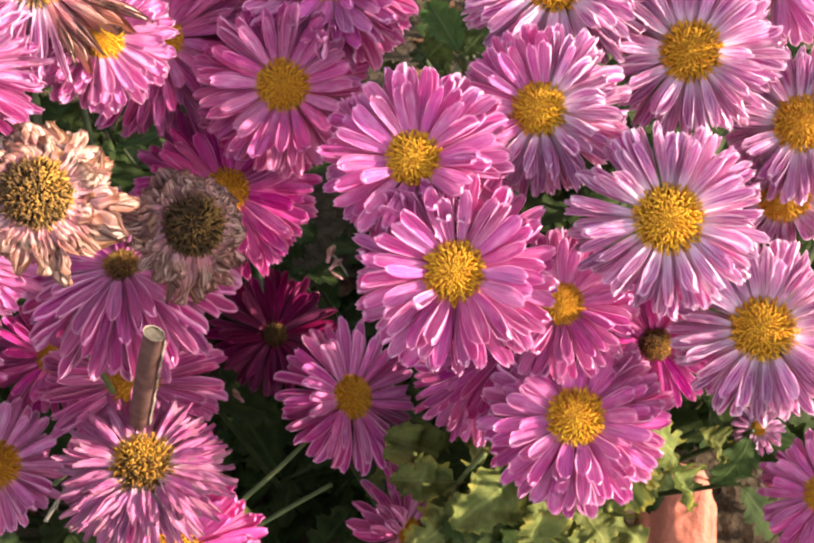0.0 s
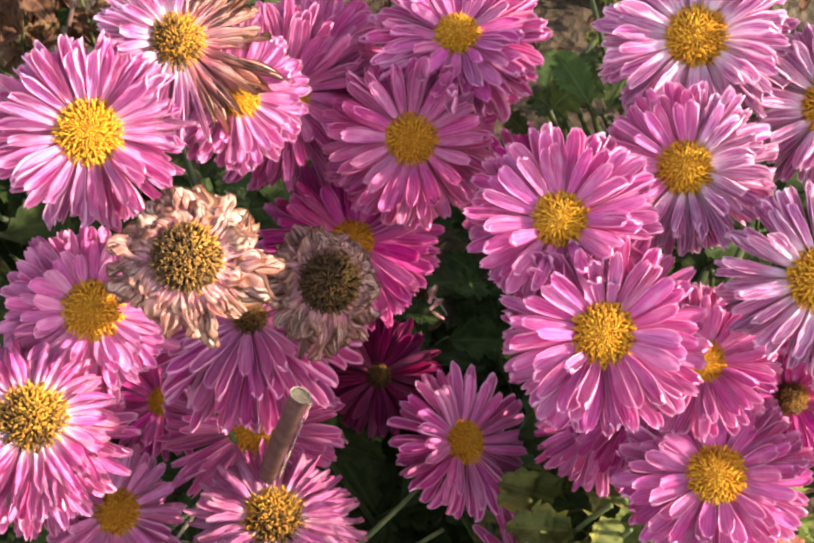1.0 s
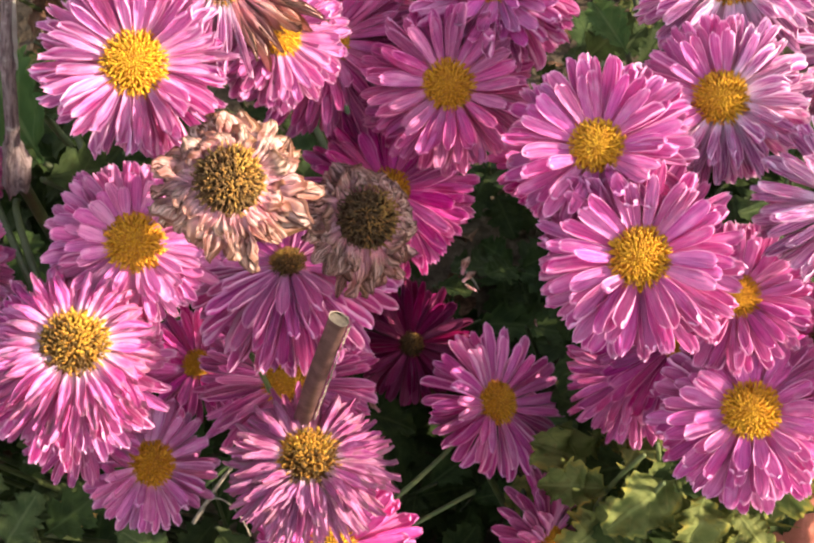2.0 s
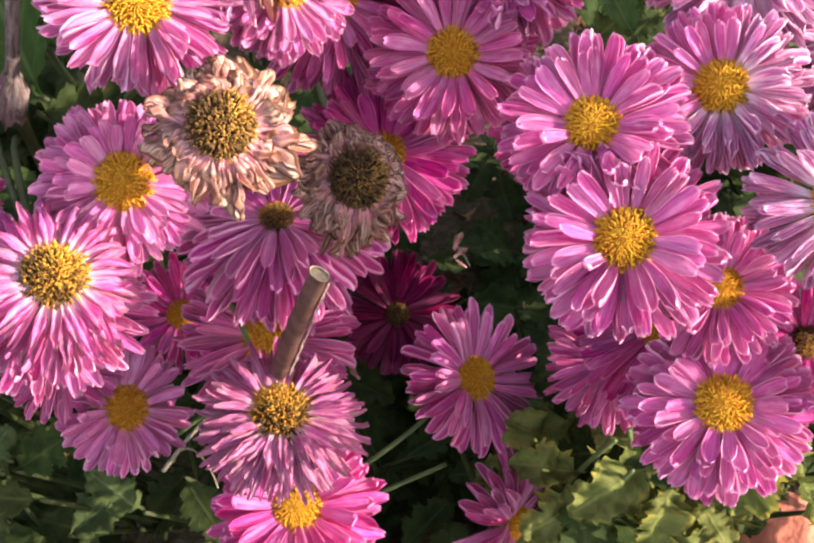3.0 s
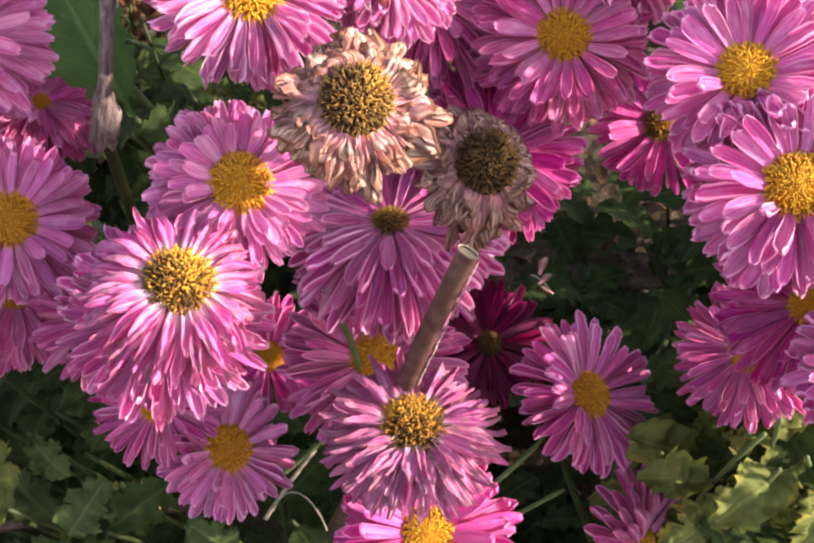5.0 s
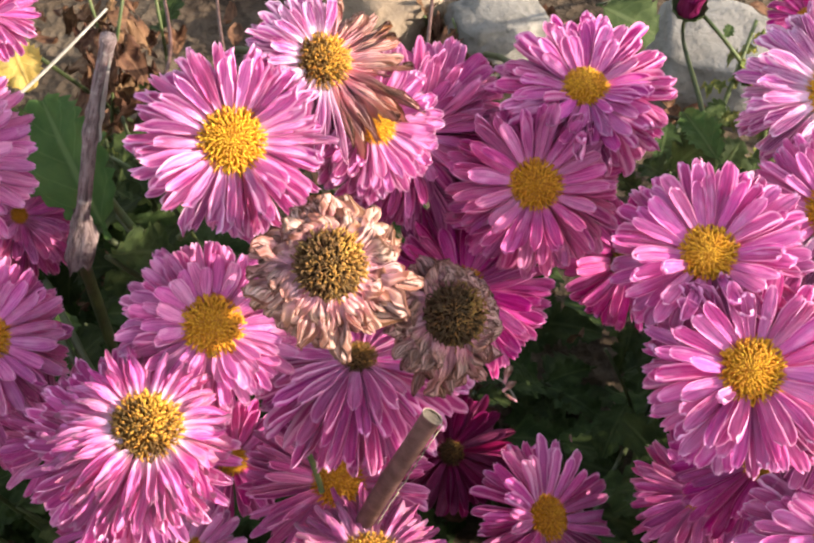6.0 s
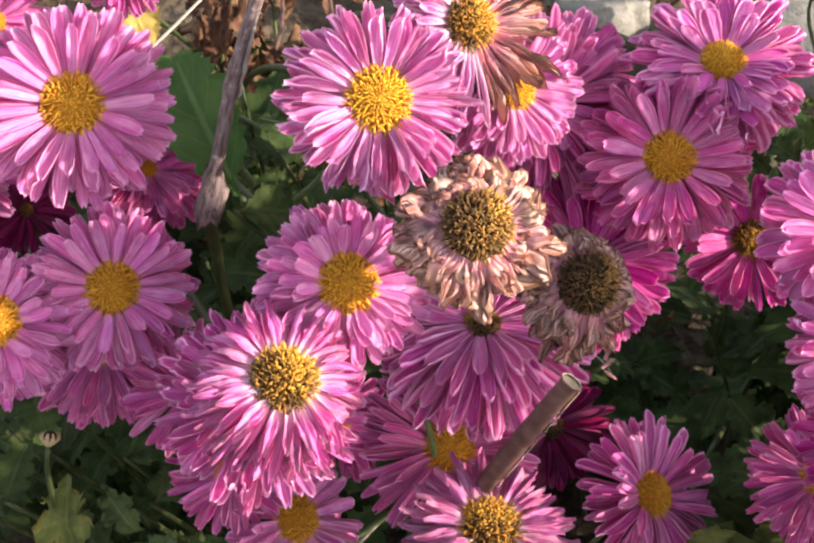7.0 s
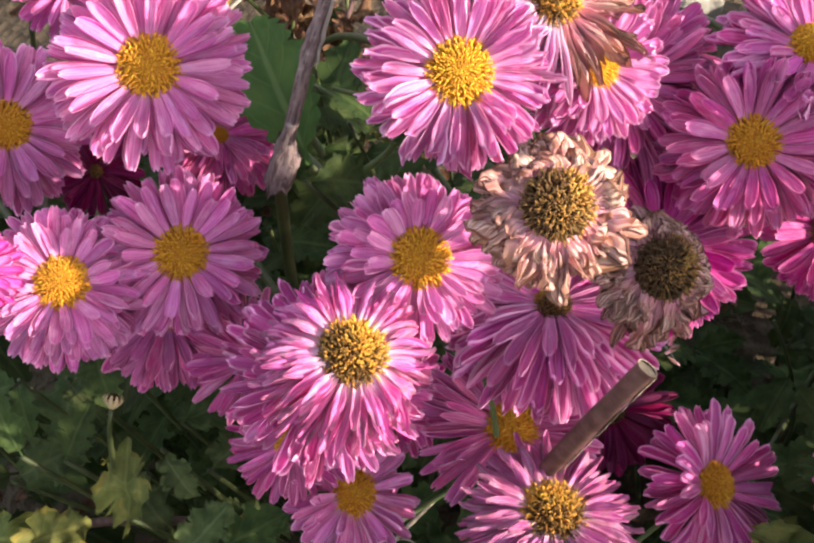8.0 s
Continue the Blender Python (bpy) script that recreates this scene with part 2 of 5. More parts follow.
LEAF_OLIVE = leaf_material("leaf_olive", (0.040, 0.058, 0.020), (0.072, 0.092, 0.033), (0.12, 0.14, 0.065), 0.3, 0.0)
LEAF_MID = leaf_material("leaf_mid_green", (0.046, 0.092, 0.023), (0.078, 0.132, 0.034), (0.18, 0.25, 0.09))
LEAF_YELLOW = leaf_material("leaf_yellow", (0.42, 0.24, 0.06), (0.50, 0.32, 0.10), (0.5, 0.36, 0.14), 0.2)
LEAF_DRY = leaf_material("leaf_dry", (0.07, 0.032, 0.018), (0.19, 0.10, 0.055), (0.24, 0.14, 0.08), 0.12)


def soil_material():
    k = Nodes("soil")
    p = k.coord("Object")
    a, b, c3 = k.noise(p, 4.0, 6.0, 0.65), k.noise(p, 45.0, 6.0, 0.7), k.voronoi(p, 90.0)
    c = k.mix(k.ramp(b, 0.3, 0.7), (0.03, 0.02, 0.013), (0.10, 0.07, 0.048))
    c = k.mix(k.math("MULTIPLY", k.ramp(a, 0.45, 0.7), 0.7), c, (0.21, 0.16, 0.11))
    c = k.mix(k.math("MULTIPLY", k.ramp(k.noise(p, 0.7, 5.0, 0.6), 0.38, 0.62), 0.65), c, (0.085, 0.065, 0.042))
    k.bump(k.math("ADD", b, k.math("MULTIPLY", c3, 0.6)), 0.9, 0.012)
    return k.finish(c, 0.95, 0.1)


def stone_material(name, a, b):
    k = Nodes(name)
    p = k.coord("Object")
    n1, n2 = k.noise(p, 14.0, 6.0), k.noise(p, 140.0, 5.0)
    c = k.mix(k.ramp(n1, 0.3, 0.7), a, b)
    c = k.mix(k.math("MULTIPLY", k.ramp(n2, 0.5, 0.75), 0.5), c, tuple(v * 0.5 for v in a))
    k.bump(k.math("ADD", n1, n2), 0.6, 0.004)
    return k.finish(c, 0.9, 0.15)


SOIL = soil_material()
ROCK = stone_material("grey_rock", (0.14, 0.128, 0.11), (0.24, 0.222, 0.195))
SANDSTONE = stone_material("sandstone", (0.17, 0.12, 0.08), (0.27, 0.21, 0.15))
TERRACOTTA = stone_material("terracotta", (0.56, 0.17, 0.12), (0.68, 0.25, 0.18))


# ---------------------------------------------------------------- mesh helpers
def mesh_of(name, verts, faces, material, uvs=None):
    me = bpy.data.meshes.new(name)
    me.from_pydata([tuple(v) for v in verts], [], faces)
    me.materials.append(material)
    me.polygons.foreach_set("use_smooth", [True] * len(me.polygons))
    if uvs is not None:
        layer = me.uv_layers.new(name="UVMap")
        idx = np.empty(len(me.loops), np.int32)
        me.loops.foreach_get("vertex_index", idx)
        layer.data.foreach_set("uv", np.asarray(uvs, np.float32)[idx].ravel())
    me.update()
    return me


def part(name, me, parent, m=None, label=""):
    """Links a mesh as one object under a thing or a part."""
    ob = new(name, me)
    ob.parent = parent
    if m is not None:
        ob.matrix_basis = m
    return tagged(ob, label)


def thing(name, m, label, category, group=""):
    ob = new(name)
    ob.empty_display_size = 0.01
    ob.matrix_basis = m
    return tagged(ob, label, category, group)


def grid_faces(rows, cols):
    return [(i * cols + j, i * cols + j + 1, (i + 1) * cols + j + 1, (i + 1) * cols + j) for i in range(rows - 1) for j in range(cols - 1)]


def tube(points, radii, sides=7, cap=True):
    """Verts, faces and uvs of a round tube along points."""
    pts = [Vector(p) for p in points]
    verts, uvs, faces = [], [], []
    ref = Vector((0.31, 0.87, 0.38))
    for i, p in enumerate(pts):
        d = (pts[min(i + 1, len(pts) - 1)] - pts[max(i - 1, 0)]).normalized()
        a = d.cross(ref).normalized()
        b = d.cross(a)
        for s in range(sides):
            w = 2 * math.pi * s / sides
            verts.append(p + (a * math.cos(w) + b * math.sin(w)) * radii[i])
            uvs.append((s / sides, i / (len(pts) - 1)))
    n = len(pts)
    for i in range(n - 1):
        for s in range(sides):
            t = (s + 1) % sides
            faces.append((i * sides + s, i * sides + t, (i + 1) * sides + t, (i + 1) * sides + s))
    if cap:
        faces.append(tuple(range(sides))[::-1])
        faces.append(tuple((n - 1) * sides + s for s in range(sides)))
    return verts, faces, uvs


def bezier(a, b, c, d, n):
    out = []
    for i in range(n + 1):
        t = i / n
        out.append(a * (1 - t) ** 3 + b * 3 * t * (1 - t) ** 2 + c * 3 * t * t * (1 - t) + d * t**3)
    return out


def facing(normal, spin=0.0):
    """A turn whose z axis is the normal, turned round it by spin degrees."""
    return Vector(normal).normalized().to_track_quat("Z", "Y").to_matrix().to_4x4() @ pose(0, 0, 0, 0, 0, spin)


# ---------------------------------------------------------------- flower parts
def petal_mesh(rng, kind, material):
    """A ray floret of length 1 along x and width 1 along y: a channelled spoon with rolled rims, or a pleated, shrivelled strip."""
    if kind in ("fresh", "aged"):
        return spoon_petal(rng, kind, material)
    return shrivelled_petal(rng, kind, material)


def spoon_petal(rng, kind, material):
    rows, cols = 14, 13
    old = kind == "aged"
    bend = rng.uniform(4, 48) if old else rng.uniform(0, 34)
    edge = rng.uniform(0.6, 1.5) if old else rng.uniform(0.5, 1.35)
    twist = rng.uniform(-38, 38) if old else rng.uniform(-20, 20)
    wave = 0.028 if old else 0.012
    hook = rng.choice((0, 10, 25, 45, 70, 100)) * rng.uniform(0.8, 1.1) - (50 if old and rng.random() < 0.3 else 0)
    sway = rng.uniform(-0.14, 0.14)
    ph = rng.uniform(0, 6.28)
    blunt = rng.uniform(0.70, 0.82)
    notch = rng.uniform(0.0, 0.05)
    pleat = rng.uniform(0.10, 0.24)
    thin = 0.22  # z is scaled by the length, y by the width: keeps the section round
    verts, uvs = [], []
    x = z = last = 0.0
    for i in range(rows):
        v = 1 - (1 - i / (rows - 1)) ** 1.4  # closer rows at the tip
        ang = radians(-bend * v + hook * max(0.0, (v - 0.86) / 0.14))
        x += math.cos(ang) * (v - last)
        z += math.sin(ang) * (v - last)
        last = v
        w = 0.36 + 0.64 * min(1.0, v / 0.62) ** 0.9
        w *= 1 - 0.10 * max(0.0, (v - 0.62) / 0.38)
        tip = max(0.0, (v - blunt) / (1 - blunt))
        w *= math.sqrt(max(0.0, 1 - (tip * 0.95) ** 2.3))
        tw = radians(twist * v)
        roll = edge * (0.5 + 0.5 * v)
        for j in range(cols):
            u = j / (cols - 1) * 2 - 1
            u = math.sin(u * 1.45) / math.sin(1.45)  # closer rows at the rims
            y = 0.5 * w * (u - 0.26 * roll * u * abs(u) ** 3)
            h = 0.5 * w * thin * (roll * (0.5 * abs(u) ** 2 + 1.05 * abs(u) ** 7) - pleat * math.cos(u * 7.4) * min(1.0, v * 2.5))
            h += wave * (math.sin(v * 9 + u * 2.5 + ph) + 0.6 * math.sin(v * 19 + u * 5 + ph * 2)) * (0.25 + v)
            yy = y * math.cos(tw) - h / thin * math.sin(tw)
            hh = y * thin * math.sin(tw) + h * math.cos(tw)
            back = notch * tip * (1 - abs(u)) ** 2
            verts.append((x - hh * math.sin(ang) - back, yy + sway * v * v * 2, z + hh * math.cos(ang)))
            uvs.append((u * 0.5 + 0.5, v))
    return mesh_of("petal_" + kind, verts, grid_faces(rows, cols), material, uvs)


def shrivelled_petal(rng, kind, material):
    dead = kind == "dead"
    rows, cols = (16, 15) if dead else (16, 11)
    bend = rng.uniform(5, 65) if dead else rng.uniform(10, 55)
    twist = rng.uniform(-75, 75) if dead else rng.uniform(-35, 35)
    hook = rng.uniform(-130, 110) if dead else rng.uniform(-50, 70)
    wave = 0.026 if dead else 0.022
    sway = rng.uniform(-0.5, 0.5) if dead else rng.uniform(-0.3, 0.3)
    curl = rng.uniform(0.3, 1.3) * (1 if rng.random() < 0.7 else -1)
    folds = rng.uniform(8.0, 12.5) if dead else rng.uniform(5.5, 7.5)
    deep = rng.uniform(0.45, 0.85) if dead else rng.uniform(0.2, 0.34)
    ph = rng.uniform(0, 6.28)
    thin = 0.20
    verts, uvs = [], []
    x = z = last = 0.0
    for i in range(rows):
        v = i / (rows - 1)
        ang = radians(-bend * v + hook * max(0.0, v - 0.65) / 0.35 + (14 if dead else 8) * math.sin(v * 10 + ph))
        x += math.cos(ang) * (v - last)
        z += math.sin(ang) * (v - last)
        last = v
        w = 0.42 + 0.58 * min(1.0, v / 0.5)
        w *= 1 + (0.22 if dead else 0.12) * math.sin(v * 10 + ph)
        tip = max(0.0, (v - 0.55) / 0.45)
        w *= 1 - (0.74 if dead else 0.68) * tip**1.7
        tw = radians(twist * v)
        for j in range(cols):
            u = j / (cols - 1) * 2 - 1
            y = 0.5 * w * (u - 0.3 * abs(curl) * u**3)
            h = 0.5 * w * thin * (curl * abs(u) ** 2.2 + deep * math.sin(u * folds + ph + 2.2 * v) * min(1.0, v * 2.5))
            h += wave * (math.sin(v * 9 + u * 2.5 + ph) + 0.6 * math.sin(v * 21 + u * 6 + ph * 2)) * (0.25 + v)
            yy = y * math.cos(tw) - h / thin * math.sin(tw)
            hh = y * thin * math.sin(tw) + h * math.cos(tw)
            verts.append((x - hh * math.sin(ang), yy + sway * v * v * 1.5, z + hh * math.cos(ang)))
            uvs.append((u * 0.5 + 0.5, v))
    return mesh_of("petal_" + kind, verts, grid_faces(rows, cols), material, uvs)


def floret_mesh(rng, material, count, length, curl, thick, spent=False):
    """The crowded florets of a disc of radius 1, each a small tube, dome-shaped together; spent ones are long and curl like worms."""
    verts, faces, uvs = [], [], []
    sides = 4
    for i in range(count):
        r = math.sqrt((i + 0.6) / count) * 0.93
        a = i * 2.399963 + rng.uniform(-0.1, 0.1)
        zz = 0.58 * (1 - r * r) - 0.12
        root = Vector((r * math.cos(a), r * math.sin(a), zz))
        lean = Vector((math.cos(a) * r * 1.05, math.sin(a) * r * 1.05, 1.0 - 0.4 * r)).normalized()
        th = thick * rng.uniform(0.8, 1.25)
        if spent:
            ln = length * rng.uniform(0.7, 1.25) * (0.65 + 0.5 * r)
            axis = Vector((rng.uniform(-1, 1), rng.uniform(-1, 1), rng.uniform(-0.4, 0.4))).normalized()
            turn = rng.uniform(-1, 1) * curl
            p, d, pts = root - lean * 0.08, lean.copy(), []
            for q in range(5):
                pts.append(p.copy())
                p = p + d * (0.08 if q == 0 else ln / 3.2)
                d.rotate(Matrix.Rotation(turn * (0.4 + 0.4 * q), 3, axis))
            radii = [th * 0.8, th, th, th * 1.05, th * 0.8]
        else:
            ln = length * rng.uniform(0.75, 1.2) * (0.30 + 0.95 * min(1.0, r * 1.25) ** 1.5)
            side = Vector((rng.uniform(-1, 1), rng.uniform(-1, 1), rng.uniform(-0.5, 0.5))) * curl
            pts = [root - lean * 0.08, root + lean * ln * 0.6 + side * ln * 0.2, root + lean * ln + side * ln * 0.7]
            radii = [th * 0.8, th, th * 0.95]
        v, f, t = tube(pts, radii, sides, False)
        base = len(verts)
        verts += v
        uvs += t
        faces += [tuple(q + base for q in g) for g in f]
        faces.append(tuple(base + len(v) - sides + q for q in range(sides)))
    return mesh_of("florets", verts, faces, material, uvs)


def core_mesh(material):
    """The dome under the florets, a turned form."""
    verts, faces = [], []
    prof = [(0.0, 0.41), (0.35, 0.35), (0.65, 0.18), (0.9, -0.06), (1.0, -0.3), (0.85, -0.45), (0.0, -0.5)]
    n = 20
    for r, z in prof:
        for s in range(n):
            w = 2 * math.pi * s / n
            verts.append((r * math.cos(w), r * math.sin(w), z))
    for i in range(len(prof) - 1):
        for s in range(n):
            t = (s + 1) % n
            faces.append((i * n + s, (i + 1) * n + s, (i + 1) * n + t, i * n + t))
    return mesh_of("disc_core", verts, faces, material)


def calyx_mesh():
    verts, faces = [], []
    n, prof = 24, [(1.05, -0.30), (1.0, -0.55), (0.75, -0.85), (0.35, -1.05), (0.12, -1.12)]
    for i, (r, z) in enumerate(prof):
        for s in range(n):
            w = 2 * math.pi * s / n
            k = 1 + (0.07 if s % 2 else -0.04) * (1 - i / len(prof))
            verts.append((r * k * math.cos(w), r * k * math.sin(w), z + (0.14 if s % 2 and i == 0 else 0)))
    for i in range(len(prof) - 1):
        for s in range(n):
            t = (s + 1) % n
            faces.append((i * n + s, (i + 1) * n + s, (i + 1) * n + t, i * n + t))
    return mesh_of("calyx", verts, faces, CALYX_GREEN)


RNG = random.Random(11)
PETALS = {}
for key, kind, material, how_many in (
    ("fresh", "fresh", PETAL_FRESH, 14), ("lilac", "fresh", PETAL_LILAC, 12), ("mauve", "fresh", PETAL_MAUVE, 14), ("deep", "fresh", PETAL_DEEP, 10), ("hot", "fresh", PETAL_HOT, 8),
    ("red", "fresh", PETAL_RED_SHADED, 6), ("pale", "fresh", PETAL_PALE, 12), ("aged", "aged", PETAL_AGED, 14), ("soft", "aged", PETAL_PALE, 14), ("wilted", "wilted", PETAL_WILT, 14), ("wilted_shaded", "wilted", PETAL_WILT_SHADED, 14), ("tan", "dead", PETAL_TAN, 16), ("grey", "dead", PETAL_GREY, 14),
):
    PETALS[key] = [petal_mesh(RNG, kind, material) for _ in range(how_many)]
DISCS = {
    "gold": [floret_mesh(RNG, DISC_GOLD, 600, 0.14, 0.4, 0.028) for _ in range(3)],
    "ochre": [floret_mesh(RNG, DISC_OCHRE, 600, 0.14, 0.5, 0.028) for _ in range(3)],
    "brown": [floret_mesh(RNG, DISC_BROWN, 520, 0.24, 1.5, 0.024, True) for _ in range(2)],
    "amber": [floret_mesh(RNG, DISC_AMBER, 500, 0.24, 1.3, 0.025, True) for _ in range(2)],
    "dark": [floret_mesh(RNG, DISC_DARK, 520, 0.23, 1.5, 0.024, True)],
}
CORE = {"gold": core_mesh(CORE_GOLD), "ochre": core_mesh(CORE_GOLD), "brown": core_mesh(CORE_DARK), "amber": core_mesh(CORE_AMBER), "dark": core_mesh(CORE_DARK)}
CALYX = calyx_mesh()

# rings of ray florets: how many, length, rise in degrees
RINGS = {
    "fresh": ((19, 0.78, 30), (25, 0.90, 18), (28, 0.99, 6), (27, 1.0, -9), (22, 0.98, -24)),
    "double": ((13, 0.55, 30), (19, 0.70, 26), (24, 0.83, 17), (26, 0.94, 6), (26, 1.0, -6), (24, 1.0, -22), (18, 0.95, -40)),
    "young": ((16, 0.86, 26), (20, 1.0, 10), (19, 0.98, -6), (14, 0.94, -20)),
    "aged": ((20, 0.82, 26), (26, 0.95, 13), (27, 1.0, -1), (24, 0.99, -15), (16, 0.95, -30)),
    "wilted": ((24, 0.74, 14), (32, 0.92, 2), (34, 1.02, -12), (34, 1.08, -26), (28, 1.08, -42)),
    "dead": ((16, 0.58, 14), (24, 0.82, 2), (30, 1.0, -10), (30, 1.1, -28), (24, 1.1, -46)),
}
# petal width in shares of the flower's radius
WIDTH = {"fresh": 0.182, "double": 0.180, "young": 0.182, "aged": 0.146, "wilted": 0.145, "dead": 0.27}


def chrysanthemum(place, normal, radius, disc, rings, petals, florets, label, root=None, tilt=0.0, seed=0, second="", slim=1.0, stunted=0.0, side=0.0):
    """One flower on its stem. place: the middle of its disc; normal: where it faces; tilt: degrees added to the rise of its petals;
    second: other petals on one part of it; slim: narrower petals; stunted: how much shorter they are towards side, in degrees."""
    rng = random.Random(seed * 977 + 5)
    # spent discs turn little, so their painted shade side stays off the sun
    m = Matrix.Translation(place) @ facing(normal, rng.uniform(-20, 20) if florets in ("brown", "amber", "dark") else rng.uniform(0, 360))
    head = thing("chrysanthemum", m, label, "flower", "flowers of the plant")
    z0 = -0.36 * disc
    reach = radius - disc * 0.75
    wide = WIDTH[rings]
    for ring, (count, length, rise) in enumerate(RINGS[rings]):
        turn = rng.uniform(0, 360)
        for i in range(count):
            loose = {"fresh": 7, "double": 7, "young": 6, "aged": 8, "wilted": 11, "dead": 14}[rings]
            az = turn + 360 * (i + rng.uniform(-0.28, 0.28)) / count
            up = rise + tilt + rng.uniform(-loose, loose)
            ln = reach * length * rng.uniform(0.88, 1.06) * (1.0 if rings != "dead" else rng.uniform(0.75, 1.1))
            ln *= 1 - stunted * max(0.0, math.cos(radians(az - side)))
            w = min(radius, 0.034) * wide * slim * rng.uniform(0.82, 1.18)
            if rings in ("dead", "wilted"):
                hang = -(m.to_3x3() @ Vector((math.cos(radians(az)), math.sin(radians(az)), 0))).z
                up -= (26 if rings == "dead" else 12) * hang
                ln *= 1 + (0.5 if rings == "dead" else 0.10) * hang
            if rng.random() < 0.07:
                up += rng.uniform(-22, 28)
                az += rng.uniform(-8, 8)
            foot = Vector((disc * ((0.86 if rings == "dead" else 0.74) + 0.03 * ring), 0, z0 - disc * 0.10 * ring))
            local = pose(0, 0, 0, 0, 0, az) @ Matrix.Translation(foot) @ pose(0, 0, 0, rng.uniform(-14, 14), -up, rng.uniform(-6, 6)) @ Matrix.Diagonal((ln, w, ln, 1))
            kind = second if second and -115 < (az + 180) % 360 - 180 < 35 else petals
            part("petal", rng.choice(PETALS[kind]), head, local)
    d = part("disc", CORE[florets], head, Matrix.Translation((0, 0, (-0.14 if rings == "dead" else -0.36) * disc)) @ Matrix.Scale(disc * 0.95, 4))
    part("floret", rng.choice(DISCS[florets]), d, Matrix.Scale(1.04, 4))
    part("calyx", CALYX, head, Matrix.Translation((0, 0, -0.25 * disc)) @ Matrix.Scale(disc * 0.85, 4))
    if root is None:
        root = (place[0] * 2 + (0.08 if place[0] > 0.03 else -0.05), place[1] * 1.5 + 0.33, 0.0)
    inv = m.inverted()
    a, dn = Vector((0, 0, -disc * 1.1)), Vector(root)
    world_a = m @ a
    b = m @ Vector((0, 0, -disc * 1.1 - 0.05))
    c = dn + Vector((0, 0, world_a.z * 0.5))
    line = [inv @ p for p in bezier(world_a, b, c, dn, 12)]
    v, f, t = tube(line, [0.0016 + 0.0007 * i / 12 for i in range(13)], 7)
    part("stem", mesh_of("stem", v, f, STEM_SHADED, t), head)
    return head


# ---------------------------------------------------------------- flowers
chrysanthemum((0.0573, -0.0222, 0.4514), (-0.158, -0.427, 0.890), 0.0320, 0.0100, "fresh", "fresh", "gold",
              "bright pink chrysanthemum with a golden yellow disc", seed=1)
chrysanthemum((0.0468, 0.0111, 0.4641), (-0.220, -0.414, 0.884), 0.0302, 0.0091, "fresh", "fresh", "gold",
              "bright pink chrysanthemum with a golden yellow disc", seed=2)
chrysanthemum((0.0870, 0.0263, 0.4665), (-0.273, -0.442, 0.855), 0.0279, 0.0091, "fresh", "aged", "gold",
              "bright pink chrysanthemum with a golden yellow disc", second="fresh", slim=0.88, seed=3)
chrysanthemum((0.0979, 0.0746, 0.4723), (-0.237, -0.496, 0.835), 0.0334, 0.0106, "fresh", "aged", "gold",
              "fading pink chrysanthemum with whitish streaked petals", slim=0.88, seed=4)
chrysanthemum((0.1410, 0.0524, 0.4602), (-0.321, -0.546, 0.774), 0.0305, 0.0105, "aged", "aged", "gold",
              "fading pink chrysanthemum with whitish streaked petals", seed=5)
chrysanthemum((0.1208, -0.0161, 0.4653), (-0.205, -0.496, 0.844), 0.0298, 0.0107, "aged", "aged", "gold",
              "fading pink chrysanthemum with whitish streaked petals", seed=6)
chrysanthemum((0.1585, -0.0293, 0.4181), (-0.315, -0.349, 0.883), 0.0313, 0.0109, "aged", "aged", "gold",
              "fading pink chrysanthemum with whitish streaked petals", seed=7)
chrysanthemum((0.1793, 0.0348, 0.4423), (-0.259, -0.508, 0.822), 0.0271, 0.0097, "aged", "aged", "ochre",
              "fading pink chrysanthemum with whitish streaked petals", seed=8)
chrysanthemum((0.1791, 0.0232, 0.4119), (-0.311, -0.865, 0.395), 0.0228, 0.0095, "aged", "aged", "ochre",
              "fading pink chrysanthemum with whitish streaked petals", seed=9)
chrysanthemum((0.1854, 0.1020, 0.4432), (-0.354, -0.564, 0.746), 0.0291, 0.0086, "young", "pale", "gold",
              "bright pink chrysanthemum with a golden yellow disc", seed=10)
chrysanthemum((0.1000, -0.0427, 0.3872), (-0.161, -0.258, 0.953), 0.0340, 0.0102, "double", "fresh", "gold",
              "bright pink chrysanthemum with a golden yellow disc", tilt=-8, seed=11)
chrysanthemum((0.0963, -0.0125, 0.4110), (-0.141, -0.455, 0.879), 0.0267, 0.0077, "fresh", "fresh", "ochre",
              "pink chrysanthemum tucked behind brighter ones", seed=12)
chrysanthemum((0.0045, 0.0818, 0.4173), (0.045, -0.542, 0.839), 0.0344, 0.0103, "fresh", "lilac", "ochre",
              "lilac-pink chrysanthemum with an ochre disc, in shade", seed=13)
chrysanthemum((0.0234, 0.1187, 0.4336), (-0.024, -0.232, 0.972), 0.0362, 0.0089, "double", "fresh", "gold",
              "full double pink chrysanthemum with a small golden disc", seed=14)
chrysanthemum((-0.0539, 0.0789, 0.4509), (0.428, -0.532, 0.731), 0.0281, 0.0089, "fresh", "pale", "gold",
              "bright pink chrysanthemum with a golden yellow disc", seed=15)
